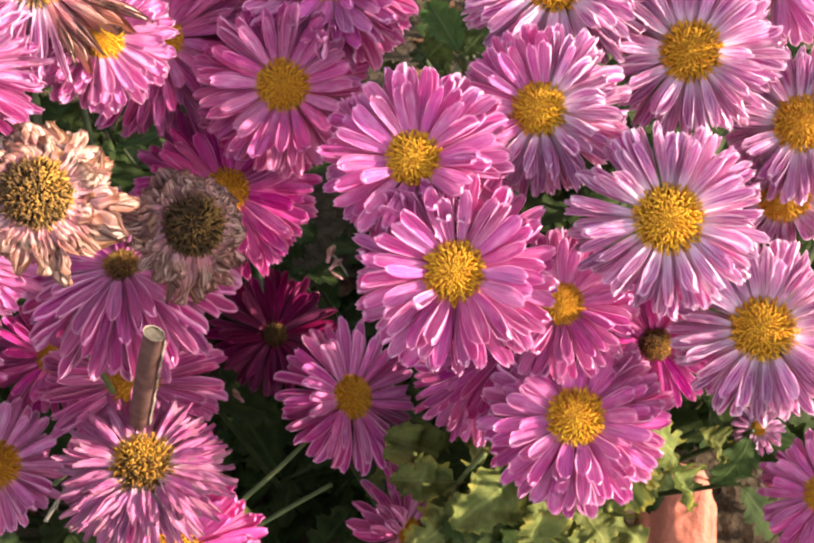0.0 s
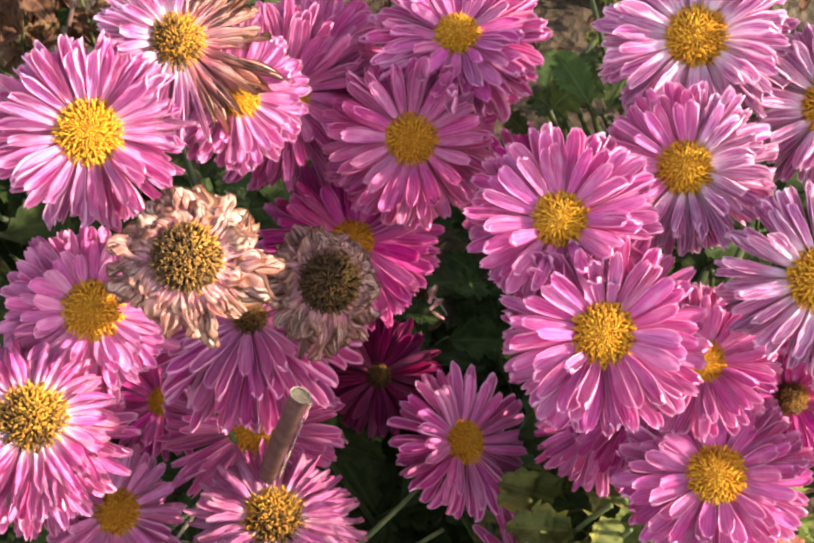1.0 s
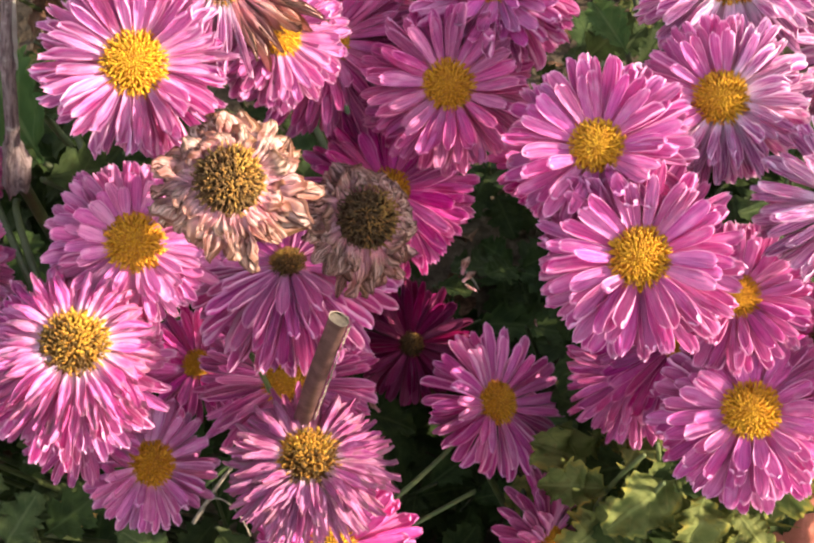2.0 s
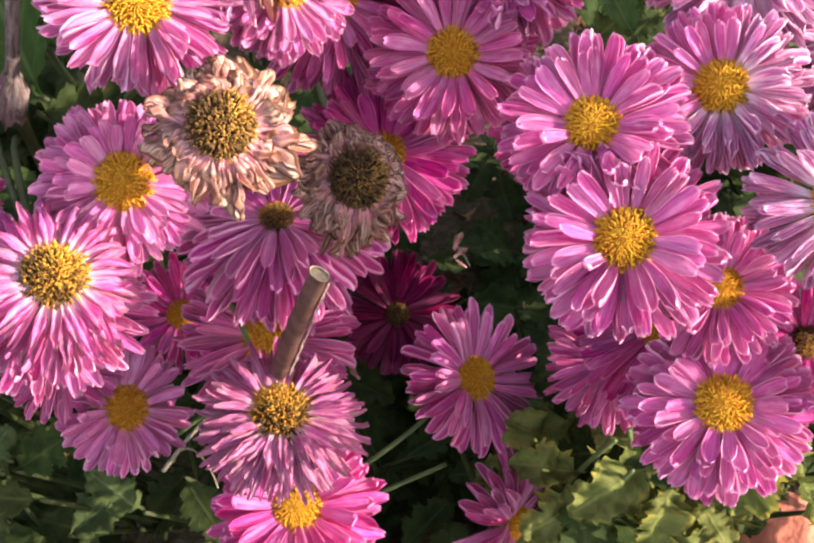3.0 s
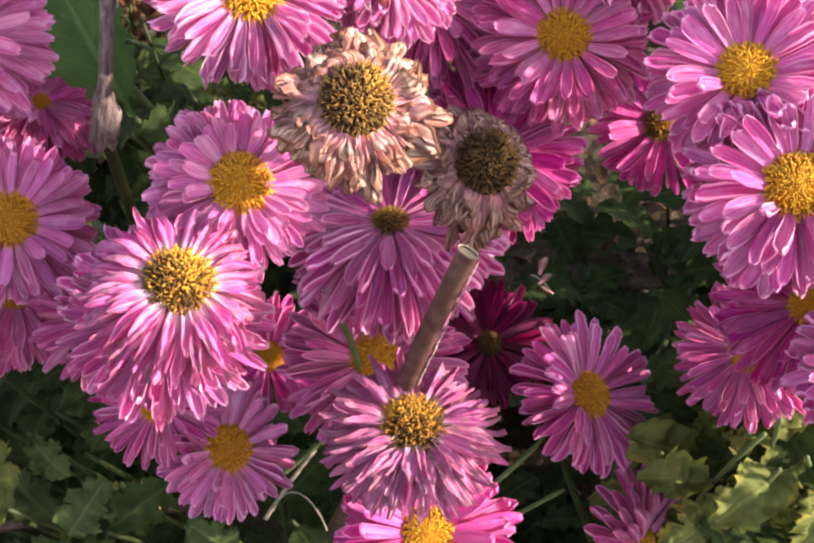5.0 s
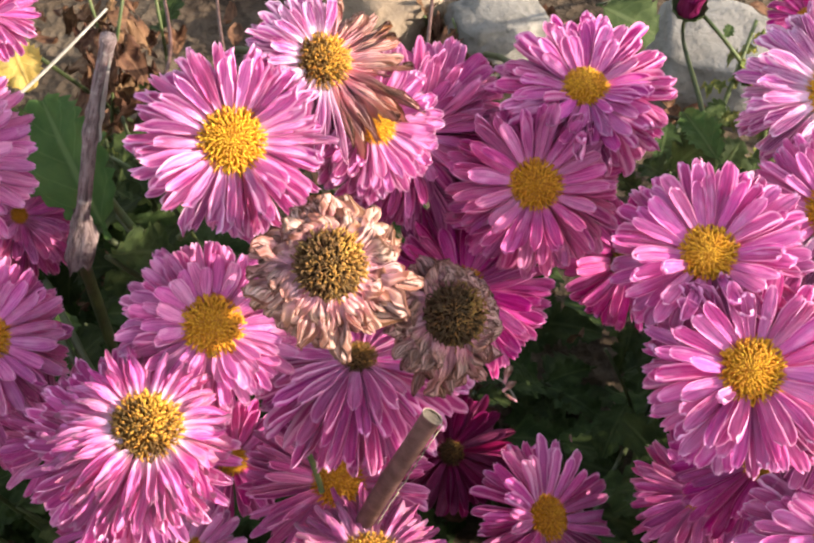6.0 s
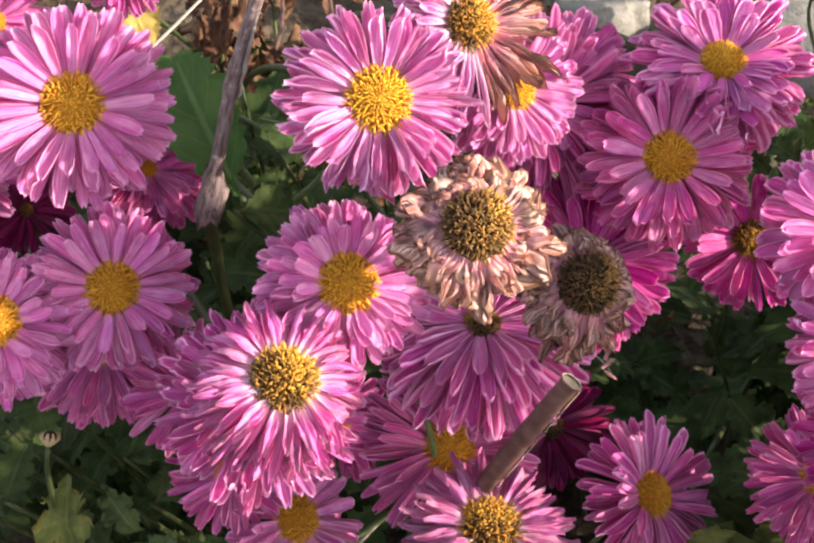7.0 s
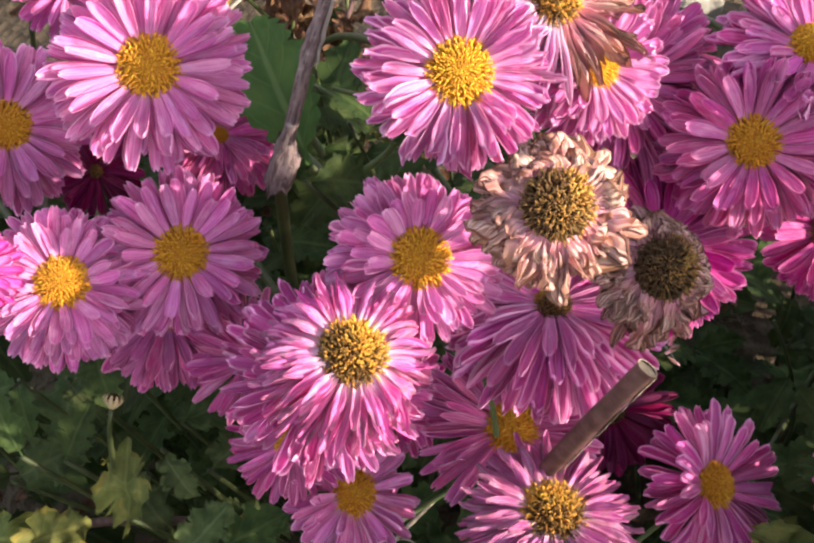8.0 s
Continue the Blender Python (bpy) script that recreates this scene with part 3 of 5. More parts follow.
chrysanthemum((-0.0703, 0.0822, 0.4751), (0.40, -0.520, 0.750), 0.0264, 0.0093, "wilted", "aged", "amber",
              "half withered pink and brown chrysanthemum", second="tan", stunted=-0.9, side=-70, seed=16)
chrysanthemum((-0.0983, 0.0501, 0.4689), (0.252, -0.616, 0.746), 0.0330, 0.0112, "aged", "soft", "gold",
              "fading pink chrysanthemum with whitish streaked petals", seed=17)
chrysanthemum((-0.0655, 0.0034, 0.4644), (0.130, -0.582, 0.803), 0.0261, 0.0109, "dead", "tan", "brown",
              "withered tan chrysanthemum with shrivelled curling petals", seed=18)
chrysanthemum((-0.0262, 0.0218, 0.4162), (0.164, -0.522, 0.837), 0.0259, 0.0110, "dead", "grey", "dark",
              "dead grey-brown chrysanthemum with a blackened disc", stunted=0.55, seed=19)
chrysanthemum((-0.1061, 0.0142, 0.4193), (0.308, -0.448, 0.840), 0.0314, 0.0105, "double", "mauve", "ochre",
              "pale mauve-pink chrysanthemum with an ochre disc, in shade", tilt=-6, seed=20)
chrysanthemum((-0.1226, -0.0223, 0.4176), (0.278, -0.112, 0.954), 0.0330, 0.0114, "wilted", "wilted", "amber",
              "wilting pink chrysanthemum with drooping narrow petals", tilt=-5, seed=21)
chrysanthemum((-0.1347, -0.0127, 0.3844), (0.276, -0.395, 0.876), 0.0370, 0.0093, "fresh", "fresh", "ochre",
              "pink chrysanthemum under a wilting one", slim=0.8, seed=22)
chrysanthemum((-0.0533, -0.0329, 0.3469), (0.10, 0.10, 0.990), 0.0327, 0.0117, "wilted", "wilted_shaded", "amber",
              "wilting chrysanthemum in shaded lilac with a half brown disc", tilt=12, seed=23)
chrysanthemum((0.0248, 0.0336, 0.2513), (0.542, -0.217, 0.812), 0.0372, 0.0108, "young", "fresh", "ochre",
              "pink chrysanthemum with an ochre disc, in half shade", root=(0.05, 0.02, 0), seed=24)
chrysanthemum((0.0483, -0.0188, 0.2019), (0.816, -0.400, 0.417), 0.0372, 0.0089, "young", "lilac", "ochre",
              "small half closed pink chrysanthemum low in the leaves", seed=25)
chrysanthemum((-0.0501, -0.0482, 0.2881), (0.097, -0.265, 0.959), 0.0368, 0.0105, "fresh", "hot", "gold",
              "hot pink chrysanthemum with a golden disc in sunlight", seed=26)
chrysanthemum((-0.1314, 0.0015, 0.2680), (0.583, -0.218, 0.783), 0.0319, 0.0107, "young", "pale", "ochre",
              "pink chrysanthemum low on the plant, partly sunlit", seed=27)
chrysanthemum((-0.0602, 0.0355, 0.3735), (0.039, 0.063, 0.997), 0.0455, 0.0072, "double", "fresh", "brown",
              "lilac-pink chrysanthemum half hidden behind other flowers", tilt=-18, slim=0.95, seed=28)
chrysanthemum((-0.0696, 0.0244, 0.2981), (0.124, -0.301, 0.946), 0.0408, 0.0112, "fresh", "lilac", "ochre",
              "lilac-pink chrysanthemum half hidden behind other flowers", slim=0.8, seed=29)
chrysanthemum((-0.1260, 0.0751, 0.2251), (0.201, -0.402, 0.893), 0.0319, 0.0079, "young", "deep", "ochre",
              "deep magenta chrysanthemum half hidden behind other flowers", seed=30)
# darkened petals and disc stand in for the deep shade on this flower
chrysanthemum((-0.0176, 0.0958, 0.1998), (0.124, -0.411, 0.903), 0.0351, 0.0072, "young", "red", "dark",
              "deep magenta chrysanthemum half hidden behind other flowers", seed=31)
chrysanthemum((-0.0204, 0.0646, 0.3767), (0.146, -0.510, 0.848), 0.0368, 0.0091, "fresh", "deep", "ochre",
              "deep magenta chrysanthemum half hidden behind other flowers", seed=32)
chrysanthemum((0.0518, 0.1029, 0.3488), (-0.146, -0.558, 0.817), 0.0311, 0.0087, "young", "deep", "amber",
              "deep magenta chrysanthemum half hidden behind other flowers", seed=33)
chrysanthemum((-0.0404, 0.1046, 0.4199), (0.288, -0.527, 0.800), 0.0391, 0.0088, "double", "lilac", "ochre",
              "full lilac-pink chrysanthemum half hidden behind other flowers", slim=0.85, seed=34)
chrysanthemum((-0.0297, 0.1390, 0.4027), (0.065, -0.491, 0.869), 0.0295, 0.0074, "young", "lilac", "ochre",
              "lilac-pink chrysanthemum half hidden behind other flowers", seed=35)
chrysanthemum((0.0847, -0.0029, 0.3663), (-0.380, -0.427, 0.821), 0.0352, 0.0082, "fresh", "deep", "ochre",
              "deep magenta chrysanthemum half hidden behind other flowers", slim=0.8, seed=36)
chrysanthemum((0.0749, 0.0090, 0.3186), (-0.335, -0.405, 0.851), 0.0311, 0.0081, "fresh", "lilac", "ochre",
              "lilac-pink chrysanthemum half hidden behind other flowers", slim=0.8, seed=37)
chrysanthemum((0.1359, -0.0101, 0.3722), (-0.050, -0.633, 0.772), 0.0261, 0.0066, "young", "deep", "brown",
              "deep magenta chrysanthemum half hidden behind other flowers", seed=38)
chrysanthemum((0.2203, -0.0361, 0.2783), (-0.520, -0.167, 0.838), 0.0290, 0.0088, "young", "lilac", "ochre",
              "lilac-pink chrysanthemum with an ochre disc, in shade", seed=39)
chrysanthemum((0.2166, 0.0153, 0.2297), (-0.289, -0.179, 0.940), 0.0132, 0.0040, "young", "aged", "gold",
              "small pale pink open flower low among leaves", seed=40)
chrysanthemum((0.1455, 0.2322, 0.3762), (-0.324, -0.516, 0.793), 0.0189, 0.0049, "young", "deep", "ochre",
              "deep magenta chrysanthemum half hidden behind other flowers", seed=41)
chrysanthemum((-0.2103, 0.0728, 0.4371), (0.298, -0.606, 0.738), 0.0379, 0.0118, "fresh", "mauve", "ochre",
              "pale mauve-pink chrysanthemum with an ochre disc, in shade", seed=42)
chrysanthemum((-0.2796, 0.0840, 0.3868), (0.486, -0.500, 0.717), 0.0353, 0.0103, "fresh", "mauve", "ochre",
              "pale mauve-pink chrysanthemum with an ochre disc, in shade", seed=43)
chrysanthemum((-0.2369, 0.0147, 0.3835), (0.282, -0.371, 0.885), 0.0317, 0.0101, "double", "mauve", "ochre",
              "pale mauve-pink chrysanthemum with an ochre disc, in shade", tilt=-6, seed=44)
chrysanthemum((-0.1990, 0.0368, 0.3774), (0.310, -0.519, 0.797), 0.0334, 0.0108, "fresh", "mauve", "ochre",
              "pale mauve-pink chrysanthemum with an ochre disc, in shade", seed=45)
chrysanthemum((-0.2562, -0.0060, 0.4139), (0.413, -0.430, 0.803), 0.0206, 0.0060, "young", "hot", "gold",
              "bright pink chrysanthemum with a golden yellow disc", seed=46)
chrysanthemum((-0.1978, 0.0972, 0.3782), (0.400, -0.348, 0.848), 0.0275, 0.0038, "double", "lilac", "ochre",
              "lilac-pink chrysanthemum with an ochre disc, in shade", seed=47)
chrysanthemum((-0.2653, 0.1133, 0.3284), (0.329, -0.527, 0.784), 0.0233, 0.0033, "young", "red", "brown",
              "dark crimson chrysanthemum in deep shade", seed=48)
chrysanthemum((-0.2194, 0.0512, 0.3151), (0.262, -0.445, 0.856), 0.0362, 0.0083, "fresh", "lilac", "ochre",
              "lilac-pink chrysanthemum half hidden behind other flowers", seed=49)
chrysanthemum((-0.1723, 0.0168, 0.3410), (0.092, -0.444, 0.891), 0.0276, 0.0070, "young", "lilac", "ochre",
              "deep magenta chrysanthemum half hidden behind other flowers", slim=0.8, seed=50)
chrysanthemum((-0.1601, 0.0096, 0.2908), (-0.050, -0.398, 0.916), 0.0284, 0.0075, "young", "lilac", "ochre",
              "deep magenta chrysanthemum half hidden behind other flowers", slim=0.8, seed=51)
chrysanthemum((-0.2748, 0.1575, 0.3995), (0.355, -0.560, 0.748), 0.0264, 0.0066, "young", "fresh", "ochre",
              "bright pink chrysanthemum with a golden yellow disc", seed=52)
chrysanthemum((-0.2197, 0.1769, 0.4146), (0.280, -0.688, 0.670), 0.0220, 0.0044, "young", "fresh", "ochre",
              "bright pink chrysanthemum with a golden yellow disc", seed=53)
# ---------------------------------------------------------------- ground
def ground_sheet():
    """Bare soil, finely broken near the plant, that reaches the horizon."""
    near = [i * 0.03 for i in range(-34, 60)]
    xs = [-400, -100, -30, -10, -4, -2] + [v - 0.3 for v in near] + [2.5, 5, 12, 40, 120, 400]
    verts, uvs = [], []
    for y in xs:
        for x in xs:
            p = Vector((x, y, 0))
            close = max(0.0, 1 - max(abs(x), abs(y - 0.3)) / 2.5)
            h = (noise.fractal(p * 3.0, 0.7, 2.1, 5) * 0.03 + noise.fractal(p * 17, 0.7, 2.0, 4) * 0.010) * close
            verts.append((x, y, h - 0.02))
            uvs.append((x, y))
    return mesh_of("ground", verts, grid_faces(len(xs), len(xs)), SOIL, uvs)


tagged(new("ground", ground_sheet()), "dark crumbly garden soil under the plants", "soil", kind="structure")


# ---------------------------------------------------------------- leaves
def leaf_mesh(rng, material, crumple=0.06, lobes=4, fold=0.25, droop=30.0, rows=40, broad=0.66, depth=0.52, teeth=3.3):
    """A lobed blade of length 1 along x, its lobes cut in towards the midrib."""
    cols = 9
    verts, uvs = [], []
    x = z = 0.0
    ph, side_shift = rng.uniform(0, 9), rng.uniform(0.1, 0.35)
    for i in range(rows):
        v = i / (rows - 1)
        ang = radians(8 - droop * v)
        if i:
            x += math.cos(ang) / (rows - 1)
            z += math.sin(ang) / (rows - 1)
        env = 0.06 + broad * math.sin(math.pi * min(1.0, max(0.0, (v - 0.10) / 0.92)) ** 0.8) ** 0.75
        if v < 0.12:
            env = 0.035
        for j in range(cols):
            u = j / (cols - 1) * 2 - 1
            f = (v * lobes + (side_shift if u > 0 else 0.0)) % 1.0
            cut = 1 - depth * (1 - math.sin(math.pi * f) ** 0.6) * (1 if 0.12 < v < 0.97 else 0)
            tooth = 1 - 0.26 * ((v * lobes * teeth) % 1.0)
            w = env * (1 + (cut * tooth - 1) * abs(u) ** 1.5)
            y = 0.5 * w * u
            h = fold * abs(y) + crumple * (noise.noise(Vector((x * 5 + ph, y * 6, ph))) + 0.5 * noise.noise(Vector((x * 13 + ph, y * 15, ph)))) * (0.3 + abs(u))
            verts.append((x + 0.10 * abs(u) * w, y, z + h))
            uvs.append((u * 0.5 + 0.5, v))
    return mesh_of("leaf", verts, grid_faces(rows, cols), material, uvs)


LEAVES = {
    "green": [leaf_mesh(RNG, LEAF_GREEN, RNG.uniform(0.04, 0.10), RNG.choice((3, 4)), RNG.uniform(0.1, 0.4), RNG.uniform(10, 60)) for _ in range(9)],
    "olive": [leaf_mesh(RNG, LEAF_OLIVE, RNG.uniform(0.08, 0.2), RNG.choice((3, 4)), RNG.uniform(0.0, 0.5), RNG.uniform(10, 70)) for _ in range(6)],
    "mid": [leaf_mesh(RNG, LEAF_MID, 0.05, 3, 0.5, 18, 90, 0.54, 0.26, 4.0) for _ in range(3)],
    "light": [leaf_mesh(RNG, LEAF_SUNLIT, RNG.uniform(0.18, 0.34), RNG.choice((3, 4)), RNG.uniform(-0.2, 0.7), RNG.uniform(20, 100)) for _ in range(8)],
    "dry": [leaf_mesh(RNG, LEAF_DRY, 0.30, 3, 0.8, RNG.uniform(60, 160)) for _ in range(6)],
    "round": [leaf_mesh(RNG, LEAF_OLIVE, 0.05, 3, 0.15, 30, 30, 1.05, 0.05, 2.0) for _ in range(2)],
    "yellow": [leaf_mesh(RNG, LEAF_YELLOW, 0.10, 3, 0.2, 40, 30, 0.8, 0.15) for _ in range(2)],
}


def shoot(base, top, count, size, kinds, label, seed, first=0.25):
    """A leafy stem from base to top, with leaves set round it."""
    rng = random.Random(seed)
    base, top = Vector(base), Vector(top)
    plant = thing("leafy_shoot", Matrix.Translation(base), label, "foliage", "leafy shoots")
    up = top - base
    bow = Vector((rng.uniform(-0.03, 0.03), rng.uniform(-0.03, 0.03), 0))
    line = bezier(Vector((0, 0, 0)), up * 0.35 + bow, up * 0.7 + bow, up, 10)
    v, f, t = tube(line, [0.0018 - 0.0008 * i / 10 for i in range(11)], 7)
    part("stem", mesh_of("stem", v, f, STEM_SHADED if "dark" in label else STEM_GREEN, t), plant)
    for i in range(count):
        s = first + (1 - first) * (i + rng.random() * 0.5) / count
        p = line[min(10, int(s * 10))]
        az = i * 137.5 + rng.uniform(-25, 25)
        ln = size * rng.uniform(0.7, 1.2) * (1.05 - 0.3 * s)
        m = Matrix.Translation(p) @ pose(0, 0, 0, 0, 0, az) @ pose(0, 0, 0, rng.uniform(-25, 25), rng.uniform(-40, 30), 0) @ Matrix.Scale(ln, 4)
        part("leaf", rng.choice(LEAVES[rng.choice(kinds)]), plant, m)
    return plant


def single_leaf(place, tip, up, size, kind, label, seed=0, below=False):
    """A leaf on a short stalk of its own, blade from place to tip, upper side to up."""
    rng = random.Random(seed)
    x = (Vector(tip) - Vector(place)).normalized()
    y = Vector(up).cross(x).normalized()
    z = x.cross(y)
    m = Matrix((x, y, z)).transposed().to_4x4()
    ob = thing("chrysanthemum_leaf", Matrix.Translation(place) @ m, label, "leaf", "single leaves")
    part("blade", rng.choice(LEAVES[kind]), ob, Matrix.Scale(size, 4))
    back = place[1] > 0.07  # leaves of the hidden stems behind the flowers
    root = m.inverted() @ (Vector((place[0] + (0.10 if back else -0.2 * place[0]), place[1] + (0.16 if back else 0.06 - 0.3 * place[1]), 0.0)) - Vector(place))
    if below:  # its stalk stands hidden under the blade
        root = m.inverted() @ Vector((0.03 * x.x, 0.03 * x.y + 0.01, -place[2]))
    v, f, t = tube(bezier(Vector((0, 0, 0)), root * 0.3, root * 0.6, root, 8), [0.0012 + 0.0001 * i for i in range(9)], 6)
    part("stalk", mesh_of("stalk", v, f, STEM_SHADED, t), ob)
    return ob


rng = random.Random(5)
made = 0
for gx in range(11):
    for gy in range(7):
        x = -0.42 + gx * 0.075 + rng.uniform(-0.03, 0.03)
        y = -0.12 + gy * 0.07 + rng.uniform(-0.03, 0.03)
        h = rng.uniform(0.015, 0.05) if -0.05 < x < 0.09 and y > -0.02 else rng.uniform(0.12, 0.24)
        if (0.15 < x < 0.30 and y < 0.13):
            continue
        # sunlight put into the leaf colour: the paler copy in this corner
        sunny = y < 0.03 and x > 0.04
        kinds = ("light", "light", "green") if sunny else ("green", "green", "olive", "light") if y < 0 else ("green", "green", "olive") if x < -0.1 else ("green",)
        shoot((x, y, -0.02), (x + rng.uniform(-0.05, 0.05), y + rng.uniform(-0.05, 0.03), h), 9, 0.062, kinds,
              "crumpled chrysanthemum leaves in sunlit pale green on a stem" if sunny else "dark green lobed chrysanthemum leaves on a stem", 100 + made)
        made += 1
# taller shoots under the flower heads, a hidden leaf mass added to block sun
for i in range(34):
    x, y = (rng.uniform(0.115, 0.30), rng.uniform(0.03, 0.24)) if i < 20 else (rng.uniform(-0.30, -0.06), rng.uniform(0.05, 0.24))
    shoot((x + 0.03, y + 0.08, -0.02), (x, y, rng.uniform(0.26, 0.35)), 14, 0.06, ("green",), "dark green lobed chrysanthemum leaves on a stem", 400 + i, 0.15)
# more mostly hidden shoots, added to keep sun off the low flowers
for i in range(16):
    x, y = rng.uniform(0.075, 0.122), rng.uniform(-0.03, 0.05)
    # front shoots get the sunlit leaf copy too
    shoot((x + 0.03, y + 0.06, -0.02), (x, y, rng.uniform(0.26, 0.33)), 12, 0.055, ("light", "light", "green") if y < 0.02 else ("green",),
          "crumpled chrysanthemum leaves in sunlit pale green on a stem" if y < 0.02 else "dark green lobed chrysanthemum leaves on a stem", 450 + i, 0.15)
# close shoots, tucked out of sight and added so their leaves shade the low flowers
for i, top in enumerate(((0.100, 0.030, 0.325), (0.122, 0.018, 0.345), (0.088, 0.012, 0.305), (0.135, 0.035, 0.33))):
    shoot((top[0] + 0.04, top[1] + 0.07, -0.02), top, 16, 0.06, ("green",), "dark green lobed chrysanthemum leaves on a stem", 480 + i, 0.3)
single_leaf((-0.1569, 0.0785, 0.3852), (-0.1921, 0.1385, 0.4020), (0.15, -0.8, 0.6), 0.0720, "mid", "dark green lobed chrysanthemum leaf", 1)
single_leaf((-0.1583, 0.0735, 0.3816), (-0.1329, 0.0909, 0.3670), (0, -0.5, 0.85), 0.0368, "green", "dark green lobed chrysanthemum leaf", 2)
single_leaf((-0.2307, -0.0125, 0.2441), (-0.2340, -0.0004, 0.2784), (0, -0.5, 0.85), 0.0395, "light", "crumpled chrysanthemum leaf in sunlit pale yellow-green", 3)
single_leaf((-0.2826, -0.0303, 0.2362), (-0.2498, -0.0159, 0.2435), (0, -0.5, 0.85), 0.0394, "light", "crumpled chrysanthemum leaf in sunlit pale yellow-green", 4)
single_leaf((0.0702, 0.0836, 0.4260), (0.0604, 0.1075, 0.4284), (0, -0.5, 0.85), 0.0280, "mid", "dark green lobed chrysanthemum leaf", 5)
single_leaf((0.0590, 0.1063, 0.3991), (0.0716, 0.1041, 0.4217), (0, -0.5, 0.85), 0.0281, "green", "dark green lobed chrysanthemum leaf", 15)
single_leaf((0.1008, -0.0118, 0.2759), (0.0674, -0.0381, 0.2702), (0.3, -0.3, 0.8), 0.0463, "light", "crumpled chrysanthemum leaf in sunlit pale yellow-green", 6)
single_leaf((0.1055, -0.0254, 0.2796), (0.0980, -0.0581, 0.2711), (0.4, -0.3, 0.8), 0.0374, "light", "crumpled chrysanthemum leaf in sunlit pale yellow-green", 7)
single_leaf((0.1478, -0.0148, 0.2879), (0.1201, -0.0394, 0.2718), (0.4, -0.3, 0.8), 0.0437, "light", "crumpled chrysanthemum leaf in sunlit pale yellow-green", 8)
single_leaf((0.1439, -0.0070, 0.2925), (0.1682, -0.0130, 0.2665), (0.4, -0.2, 0.8), 0.0390, "light", "crumpled chrysanthemum leaf in sunlit pale yellow-green", 9)
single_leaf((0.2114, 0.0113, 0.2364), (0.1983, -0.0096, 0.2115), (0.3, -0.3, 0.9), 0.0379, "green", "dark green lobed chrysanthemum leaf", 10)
single_leaf((0.0762, -0.0221, 0.2569), (0.0475, -0.0431, 0.2545), (0.3, -0.3, 0.8), 0.0386, "light", "crumpled chrysanthemum leaf in sunlit pale yellow-green", 11)
single_leaf((0.1139, -0.0315, 0.2763), (0.1284, -0.0544, 0.2748), (0.4, -0.3, 0.8), 0.0293, "light", "crumpled chrysanthemum leaf in sunlit pale yellow-green", 12)
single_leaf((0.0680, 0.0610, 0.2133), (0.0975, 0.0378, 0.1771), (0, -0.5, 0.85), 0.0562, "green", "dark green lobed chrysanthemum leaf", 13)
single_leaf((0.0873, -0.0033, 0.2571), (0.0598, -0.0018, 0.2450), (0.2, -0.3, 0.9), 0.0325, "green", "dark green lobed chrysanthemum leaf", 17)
single_leaf((0.1499, -0.0094, 0.2824), (0.1377, -0.0285, 0.2705), (0.3, -0.3, 0.8), 0.0277, "light", "crumpled chrysanthemum leaf in sunlit pale yellow-green", 14)
single_leaf((0.0849, -0.0080, 0.2494), (0.0719, -0.0283, 0.2368), (0.3, -0.3, 0.8), 0.0293, "light", "crumpled chrysanthemum leaf in sunlit pale yellow-green", 16)
single_leaf((0.0575, 0.0068, 0.2240), (0.0789, 0.0203, 0.2321), (0.3, -0.3, 0.8), 0.0287, "light", "crumpled chrysanthemum leaf in sunlit pale yellow-green", 18)
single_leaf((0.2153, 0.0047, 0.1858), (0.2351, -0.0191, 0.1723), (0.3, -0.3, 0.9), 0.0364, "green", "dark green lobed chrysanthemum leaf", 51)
single_leaf((0.1844, 0.0129, 0.2362), (0.2059, 0.0011, 0.2300), (0.3, -0.3, 0.9), 0.0273, "light", "crumpled chrysanthemum leaf in sunlit pale yellow-green", 53)
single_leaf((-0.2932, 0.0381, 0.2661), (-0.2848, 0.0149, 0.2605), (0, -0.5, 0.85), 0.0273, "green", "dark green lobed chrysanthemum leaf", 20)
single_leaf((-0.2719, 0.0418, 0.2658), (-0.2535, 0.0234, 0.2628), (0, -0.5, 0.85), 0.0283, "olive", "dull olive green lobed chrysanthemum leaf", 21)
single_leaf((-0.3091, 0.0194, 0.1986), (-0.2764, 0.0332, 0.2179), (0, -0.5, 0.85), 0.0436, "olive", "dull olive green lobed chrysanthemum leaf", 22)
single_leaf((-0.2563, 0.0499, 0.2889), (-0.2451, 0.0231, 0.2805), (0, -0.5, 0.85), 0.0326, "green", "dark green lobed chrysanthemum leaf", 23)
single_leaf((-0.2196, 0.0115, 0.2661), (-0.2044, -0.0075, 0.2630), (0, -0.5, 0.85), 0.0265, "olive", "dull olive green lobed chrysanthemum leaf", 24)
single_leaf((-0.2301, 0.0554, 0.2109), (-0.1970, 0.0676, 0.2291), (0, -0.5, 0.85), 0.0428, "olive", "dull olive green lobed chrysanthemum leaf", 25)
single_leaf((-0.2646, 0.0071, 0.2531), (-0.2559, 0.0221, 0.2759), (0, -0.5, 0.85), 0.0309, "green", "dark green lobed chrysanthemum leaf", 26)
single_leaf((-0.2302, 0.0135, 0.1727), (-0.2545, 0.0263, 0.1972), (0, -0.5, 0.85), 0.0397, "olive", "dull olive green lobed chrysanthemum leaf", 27)
